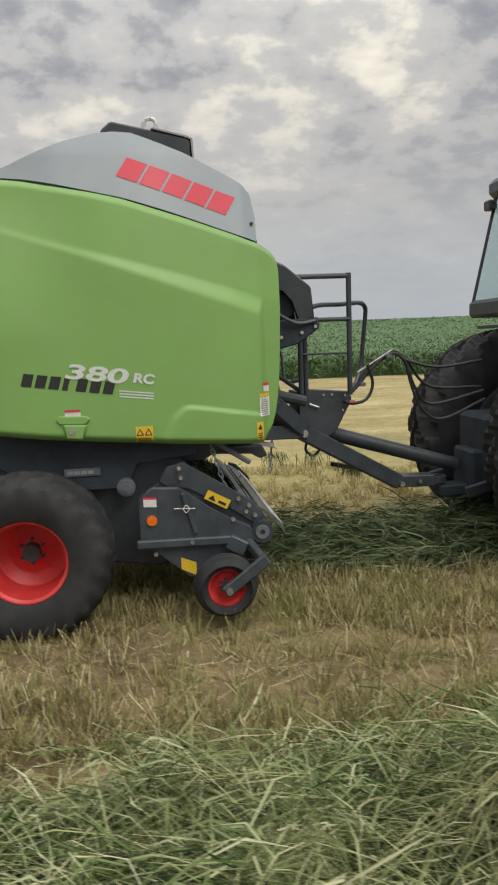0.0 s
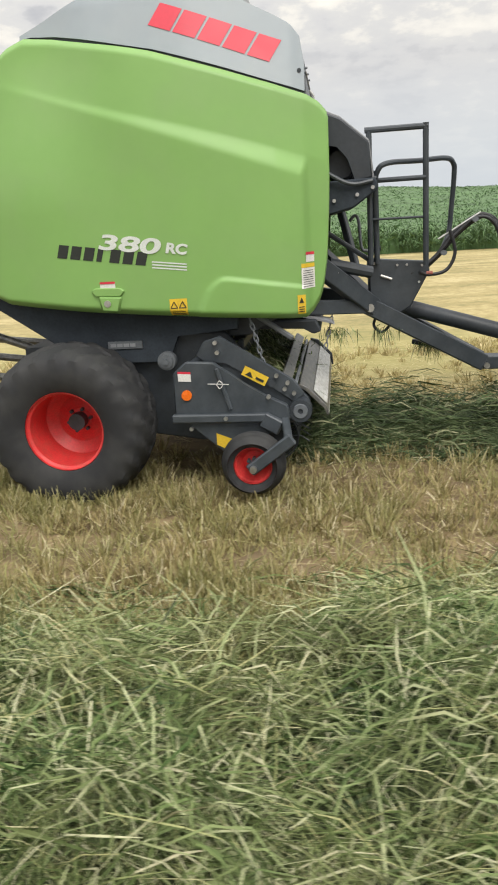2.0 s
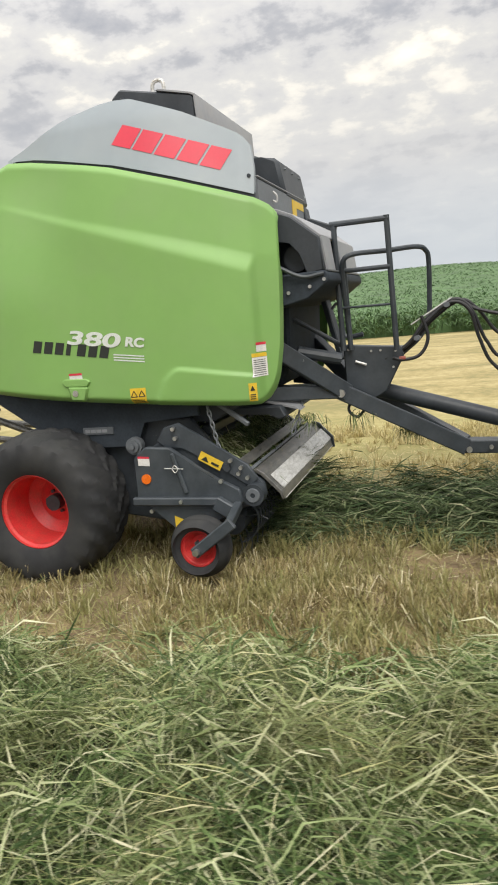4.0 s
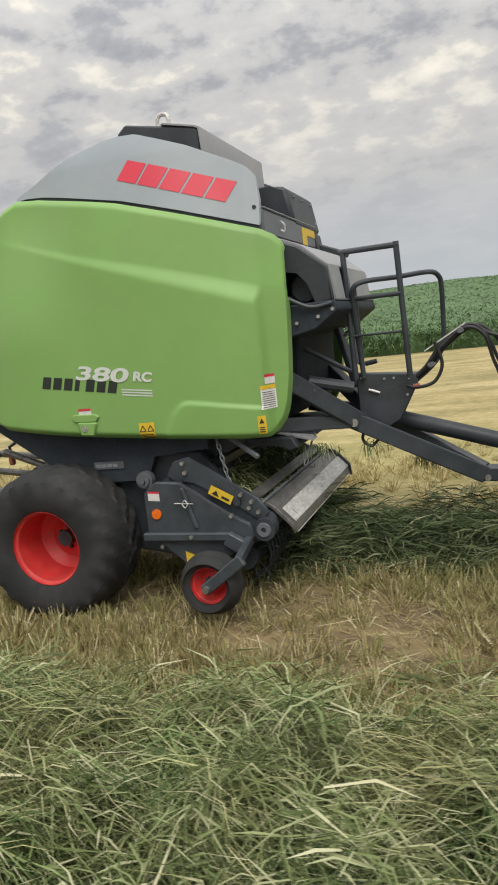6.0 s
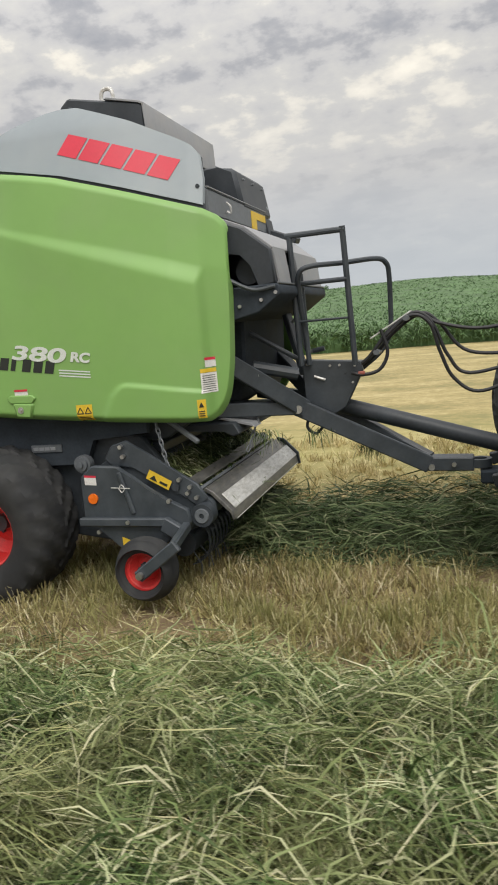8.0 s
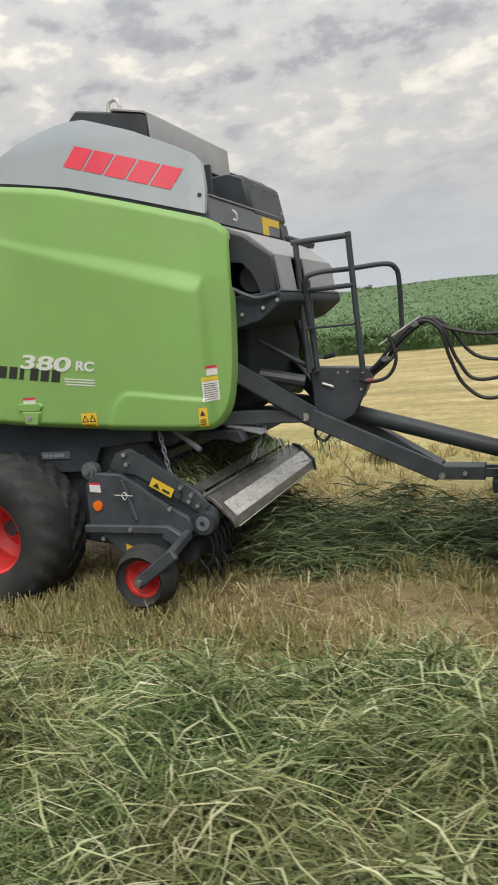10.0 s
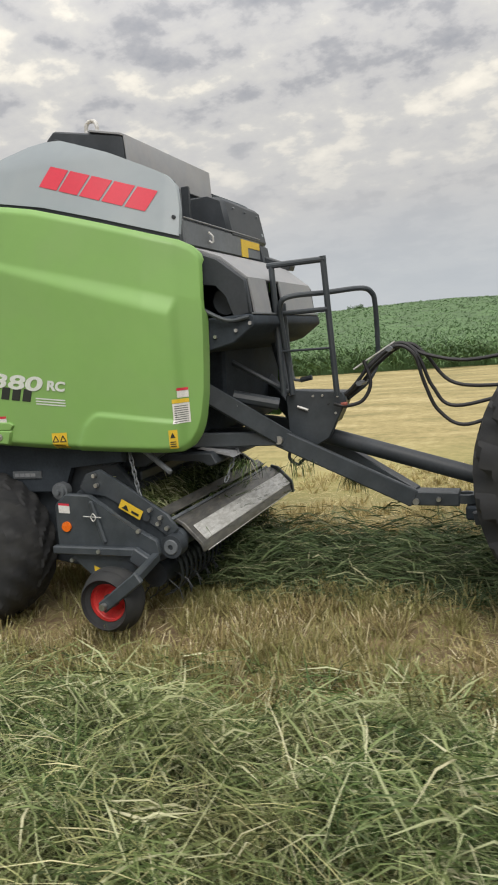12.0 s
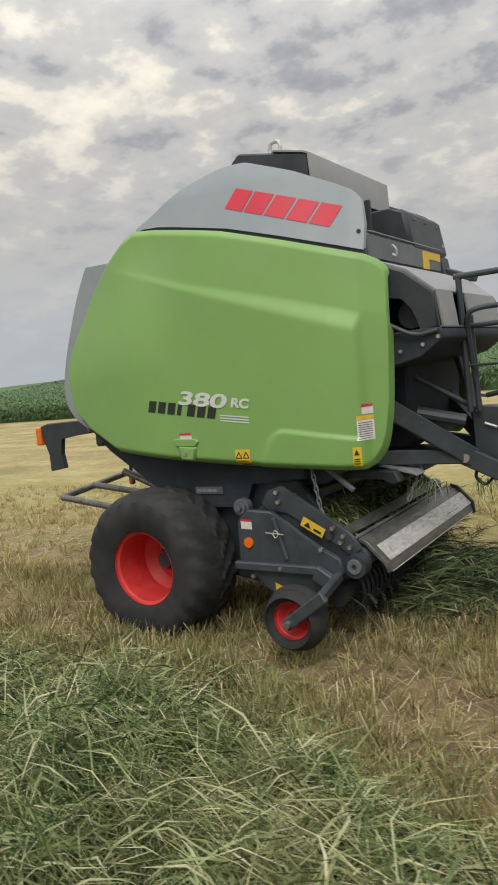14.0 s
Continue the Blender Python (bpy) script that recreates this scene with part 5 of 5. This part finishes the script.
def wheel(name, r, rim_r, w, parent, lugs=0, rim_mat=None, dish=0.12, label=""):
    """A wheel turned about y: dished rim with hub and nuts, tyre with shoulders and tread bars. Its outer side is towards -y."""
    bm = bmesh.new()
    o = -w / 2
    prof = [(rim_r, o + 0.015), (rim_r + 0.012, o + 0.03), (rim_r * 0.93, o + 0.05), (rim_r * 0.90, o + dish), (rim_r * 0.62, o + dish + 0.05), (rim_r * 0.34, o + dish + 0.03), (rim_r * 0.30, o + dish + 0.02), (0.001, o + dish + 0.02),
            (0.001, o + dish + 0.06), (rim_r * 0.6, o + dish + 0.08), (rim_r * 0.86, o + dish + 0.07), (rim_r * 0.88, -o - 0.05), (rim_r, -o - 0.015), (rim_r + 0.012, -o - 0.03), (rim_r * 0.97, 0)]
    lathe(bm, prof, 48)
    rim = part(name, bm, rim_mat or M_RED, parent, label or "red steel rim", smooth=40)
    bm = bmesh.new()
    shoulder = 0.12 * r + 0.02
    out = [(rim_r + 0.004, o + 0.014), (rim_r + 0.03, o - 0.004), (rim_r + (r - rim_r) * 0.45, o - 0.03), (r - shoulder, o - 0.022), (r - shoulder * 0.62, o - 0.002), (r - shoulder * 0.35, o + 0.03), (r - shoulder * 0.16, o + 0.07)]
    out += [(r - 0.012, o * 0.55), (r - 0.004, o * 0.35), (r, o * 0.16), (r, o * 0.02)]
    prof = out + [(a, -b) for a, b in out[::-1]]
    sides = lugs * 10 if lugs else 48
    hgt = 0.018 * r / 0.55 if r < 0.6 else 0.055
    rings = []
    for q, (pr, py) in enumerate(prof):
        ring = []
        f = min(1.0, abs(py) / (w / 2))
        grip = ease(r - shoulder * 1.05, r - shoulder * 0.5, pr)
        for k in range(sides):
            a = 2 * math.pi * k / sides
            up = 0.0
            if lugs:
                ph = (k / 10 + f * 1.35 + (0.5 if py > 0 else 0.0)) % 1.0
                up = hgt * grip * ease(0.30, 0.20, abs(ph - 0.5))
            rr, yy = pr + up * (0.35 if f > 0.95 else 1.0), py * (1 + (0.05 * up / hgt if f > 0.9 else 0))
            ring.append(bm.verts.new((rr * math.sin(a), yy, rr * math.cos(a))))
        rings.append(ring)
    for i, u in enumerate(rings):
        v = rings[(i + 1) % len(rings)]
        for k in range(sides):
            bm.faces.new((u[k], u[(k + 1) % sides], v[(k + 1) % sides], v[k]))
    part("tyre", bm, M_RUBBER, rim, "dusty black rubber tyre", smooth=30)
    bm = bmesh.new()
    tube(bm, [(0, o + dish - 0.06, 0), (0, o + dish + 0.04, 0)], rim_r * 0.22, 20)
    part("hub", bm, M_DARK, rim, "dark hub")
    bm = bmesh.new()
    for k in range(6):
        a = 2 * math.pi * k / 6
        tube(bm, [(rim_r * 0.30 * math.sin(a), o + dish - 0.005, rim_r * 0.30 * math.cos(a)), (rim_r * 0.30 * math.sin(a), o + dish + 0.04, rim_r * 0.30 * math.cos(a))], 0.013, 6)
    islands("wheel_nut", bm, M_DARK, rim)
    return rim


near_wheel = wheel("wheel", 0.53, 0.262, 0.48, baler, lugs=22, dish=0.32)
far_wheel = wheel("wheel", 0.53, 0.262, 0.48, baler, lugs=22, dish=0.32)
guide_wheel = wheel("guide_wheel", 0.205, 0.118, 0.17, baler, dish=0.05)

# ---------------------------------------------------------------- the tractor
tractor = thing("tractor", "dark tractor with large ribbed tyres and a glazed cab", "tractor")
M_TRIM = material("tractor_green", (0.13, 0.30, 0.04), 0.4, vary=0.08, scale=2)


def build_tractor():
    bm = bmesh.new()
    box(bm, 2.75, 5.9, 0.95, 1.55, 0.62, 1.2, 0.04)
    box(bm, 3.2, 3.66, 0.7, 1.8, 0.72, 1.15, 0.05)
    part("chassis", bm, M_SHADEBLACK, tractor)
    bm = bmesh.new()
    plate(bm, [(4.5, 1.15), (4.5, 1.85), (5.6, 1.78), (6.35, 1.6), (6.4, 1.1)], 0.85, 1.65, 0.06)
    part("bonnet", bm, M_TRIM, tractor, "green bonnet")
    # cab: posts, glass, roof
    for x, x2, y in ((3.10, 3.34, 0.62), (3.10, 3.34, 1.88), (4.5, 4.35, 0.62), (4.5, 4.35, 1.88)):
        part("cab_post", tube(bmesh.new(), [(x, y, 2.1 if x < 4 else 1.3), (x2, y, 3.12)], 0.018, 8), M_BLACK, tractor)
    bm = bmesh.new()
    box(bm, 3.08, 4.6, 0.58, 1.92, 2.02, 2.18, 0.03)
    part("cab_base", bm, M_BLACK, tractor)
    bm = bmesh.new()
    box(bm, 3.28, 4.55, 0.54, 1.96, 3.10, 3.28, 0.05)
    part("cab_roof", bm, M_DARK, tractor, "dark cab roof")
    for y in (0.62, 1.88):
        bm = bmesh.new()
        plate(bm, [(3.12, 2.16), (3.34, 3.11), (4.35, 3.11), (4.48, 2.12)], y - 0.004, y + 0.004, 0)
        g = part("cab_glass", bm, M_GLASS, tractor, "pale reflecting cab glass", smooth=0)
        g.visible_shadow = False
    bm = bmesh.new()
    v = [bm.verts.new(c) for c in ((3.11, 0.66, 2.16), (3.11, 1.84, 2.16), (3.33, 1.84, 3.10), (3.33, 0.66, 3.10), (3.118, 0.66, 2.16), (3.118, 1.84, 2.16), (3.338, 1.84, 3.10), (3.338, 0.66, 3.10))]
    for q in ((0, 1, 2, 3), (4, 5, 6, 7), (0, 1, 5, 4), (1, 2, 6, 5), (2, 3, 7, 6), (3, 0, 4, 7)):
        bm.faces.new([v[i] for i in q])
    g = part("cab_glass", bm, M_GLASS, tractor, "pale reflecting rear glass", smooth=0)
    g.visible_shadow = False
    for y in (0.66, 1.84):
        bm = bmesh.new()
        box(bm, 3.22, 3.30, y - 0.06, y + 0.06, 2.99, 3.08, 0.012)
        part("work_light", bm, M_BLACK, tractor)
    for y0, y1 in ((0.08, 0.72), (1.78, 2.42)):
        bm = bmesh.new()
        pts = [(3.51 + 1.02 * math.cos(a), 0.95 + 1.02 * math.sin(a)) for a in np.linspace(0.3, 1.75, 12)]
        pts += [(3.51 + 0.99 * math.cos(a), 0.95 + 0.99 * math.sin(a)) for a in np.linspace(1.75, 0.3, 12)]
        plate(bm, pts, y0, y1, 0)
        part("mudguard", bm, M_BLACK, tractor)
    # linkage and hitch
    for y in (0.86, 1.64):
        part("lower_link", beam(bmesh.new(), (3.2, y, 0.75), (2.5, y - 0.05, 0.60), 0.05, 0.09), M_BLACK, tractor)
    bm = bmesh.new()
    box(bm, 2.42, 2.9, 1.15, 1.35, 0.50, 0.60, 0.015)
    box(bm, 2.66, 2.80, 1.05, 1.45, 0.55, 0.90, 0.02)
    part("hitch_block", bm, M_SHADEBLACK, tractor)
    for o in tractor.children:
        if o.name.split(".")[0] in ("cab_post", "cab_base", "cab_roof", "cab_glass", "work_light"):
            o.location.x = -0.07


build_tractor()
rear_wheels = [wheel("wheel", 0.92, 0.48, 0.60, tractor, lugs=20, rim_mat=M_PALE, dish=0.2, label="pale steel rim") for _ in range(2)]
front_wheels = [wheel("front_wheel", 0.70, 0.36, 0.48, tractor, lugs=20, rim_mat=M_PALE, dish=0.2, label="pale steel rim") for _ in range(2)]

# ---------------------------------------------------------------- the swath that is taken up: sections that are lifted in as the baler reaches them
swath = thing("gathered_swath", "thick dark green windrow of cut grass taken up by the baler", "cut grass", kind="stuff")
SECTION = 0.35
MOUTH = 0.70
swath_sections = []


def build_gathered_swath():
    rng = np.random.default_rng(47)
    prof = lambda x, s: 0.62 + 1.55 * s + 0.05 * np.sin(x * 2.3) * (1 - s) + 0 * x
    x = 0.95
    while x < 29:
        v, q = pile_blades(rng, 1350 if x < 22 else 600, -SECTION / 2 - 0.05, SECTION / 2 + 0.05, lambda xx, s, c=x: prof(xx + c, s), 0.25, along=0.6, stand=0.08)
        v[:, 1] = np.clip(v[:, 1], 0.55, 2.3)
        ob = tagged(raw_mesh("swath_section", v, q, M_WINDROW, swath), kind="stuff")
        # Dark core, painted like the shade seen through this section's blades.
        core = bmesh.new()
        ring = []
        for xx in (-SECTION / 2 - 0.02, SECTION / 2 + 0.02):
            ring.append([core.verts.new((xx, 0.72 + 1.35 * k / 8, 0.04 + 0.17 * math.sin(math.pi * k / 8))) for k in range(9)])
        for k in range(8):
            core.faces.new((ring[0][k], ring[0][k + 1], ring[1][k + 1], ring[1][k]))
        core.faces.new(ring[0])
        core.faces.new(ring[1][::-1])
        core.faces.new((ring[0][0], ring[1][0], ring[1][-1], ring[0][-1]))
        tagged(part("shaded_matted_core", core, M_MAT, ob), kind="stuff")
        ob.location.x = x
        swath_sections.append((ob, x))
        x += SECTION


build_gathered_swath()


def build_strewn():
    """Thin loose grass left beside the windrow."""
    rng = np.random.default_rng(83)
    v, q = pile_blades(rng, 4500, -3, 26, lambda x, s: 2.05 + 1.2 * s ** 1.6, 0.04, (0.06, 0.22), (0.003, 0.009))
    tagged(raw_mesh("loose_grass", v, q, M_STEM), "loose pale green grass strewn beside the windrow", "cut grass", kind="stuff")


build_strewn()


def motions():
    """Everything that moves, from the start to the end."""
    ticks = [0.5 * k for k in range(29)]
    for ob in (baler, tractor):
        walk(ob, [(t, pose(FORWARD * t, 0, 0)) for t in ticks])

    def roll(ob, place, radius, first=0.0, sign=1):
        step = min(0.5, math.radians(70) * radius / FORWARD)
        n = math.ceil(14.0 / step)
        walk(ob, [(14.0 * k / n, pose(*place, 0, first + sign * math.degrees(FORWARD * 14.0 * k / n / radius), 0)) for k in range(n + 1)])

    roll(near_wheel, (-0.83, 0.03, 0.56), 0.53)
    far_wheel.scale = (1, -1, 1)
    roll(far_wheel, (-0.83, 2 * MID - 0.10, 0.56), 0.53, 31)
    roll(guide_wheel, (0.41, -0.255, 0.343), 0.205)
    for ob, y in zip(rear_wheels, (0.40, 2.10)):
        roll(ob, (3.51, y, 0.95), 0.92, 20 * y)
    for ob, y in zip(front_wheels, (0.42, 2.08)):
        roll(ob, (5.9, y, 0.73), 0.70, 15 * y)
    roll(bpy.data.objects["tine_reel"], (0.50, 0, 0.38), 0.25, 0, -1)
    for ob, x in swath_sections:
        t0 = (x - MOUTH) / FORWARD
        if t0 > 14.0:
            continue
        rows = [(0.0, pose(x, 0, 0))]
        if t0 > 0.1:
            rows.append((t0, pose(x, 0, 0)))
        for dt, lx, lz, turn in ((0.25, 0.62, 0.22, -12), (0.6, 0.32, 0.45, -30), (1.1, -0.10, 0.9, -60), (1.7, -0.45, 1.45, -100)):
            t = max(t0, 0.0) + dt
            if t < 14.0 - 0.05:
                rows.append((t, pose(FORWARD * t + lx, 0, lz, 0, turn, 0)))
        t = rows[-1][0]
        if t0 < 14.0 - 1.75:
            k = t + 0.5
            while k < 13.9:
                rows.append((k, pose(FORWARD * k - 0.45, 0, 1.45, 0, -100, 0)))
                k += 0.5
            rows.append((14.0, pose(FORWARD * 14 - 0.45, 0, 1.45, 0, -100, 0)))
        else:
            dt = 14.0 - max(t0, 0.0)
            f = lambda v, col: float(np.interp(v, (0, 0.25, 0.6, 1.1, 1.7), col))
            rows.append((14.0, pose(FORWARD * 14 + f(dt, (MOUTH, 0.62, 0.32, -0.10, -0.45)), 0, f(dt, (0, 0.22, 0.45, 0.9, 1.45)), 0, f(dt, (0, -12, -30, -60, -100)), 0)))
        walk(ob, rows)


motions()
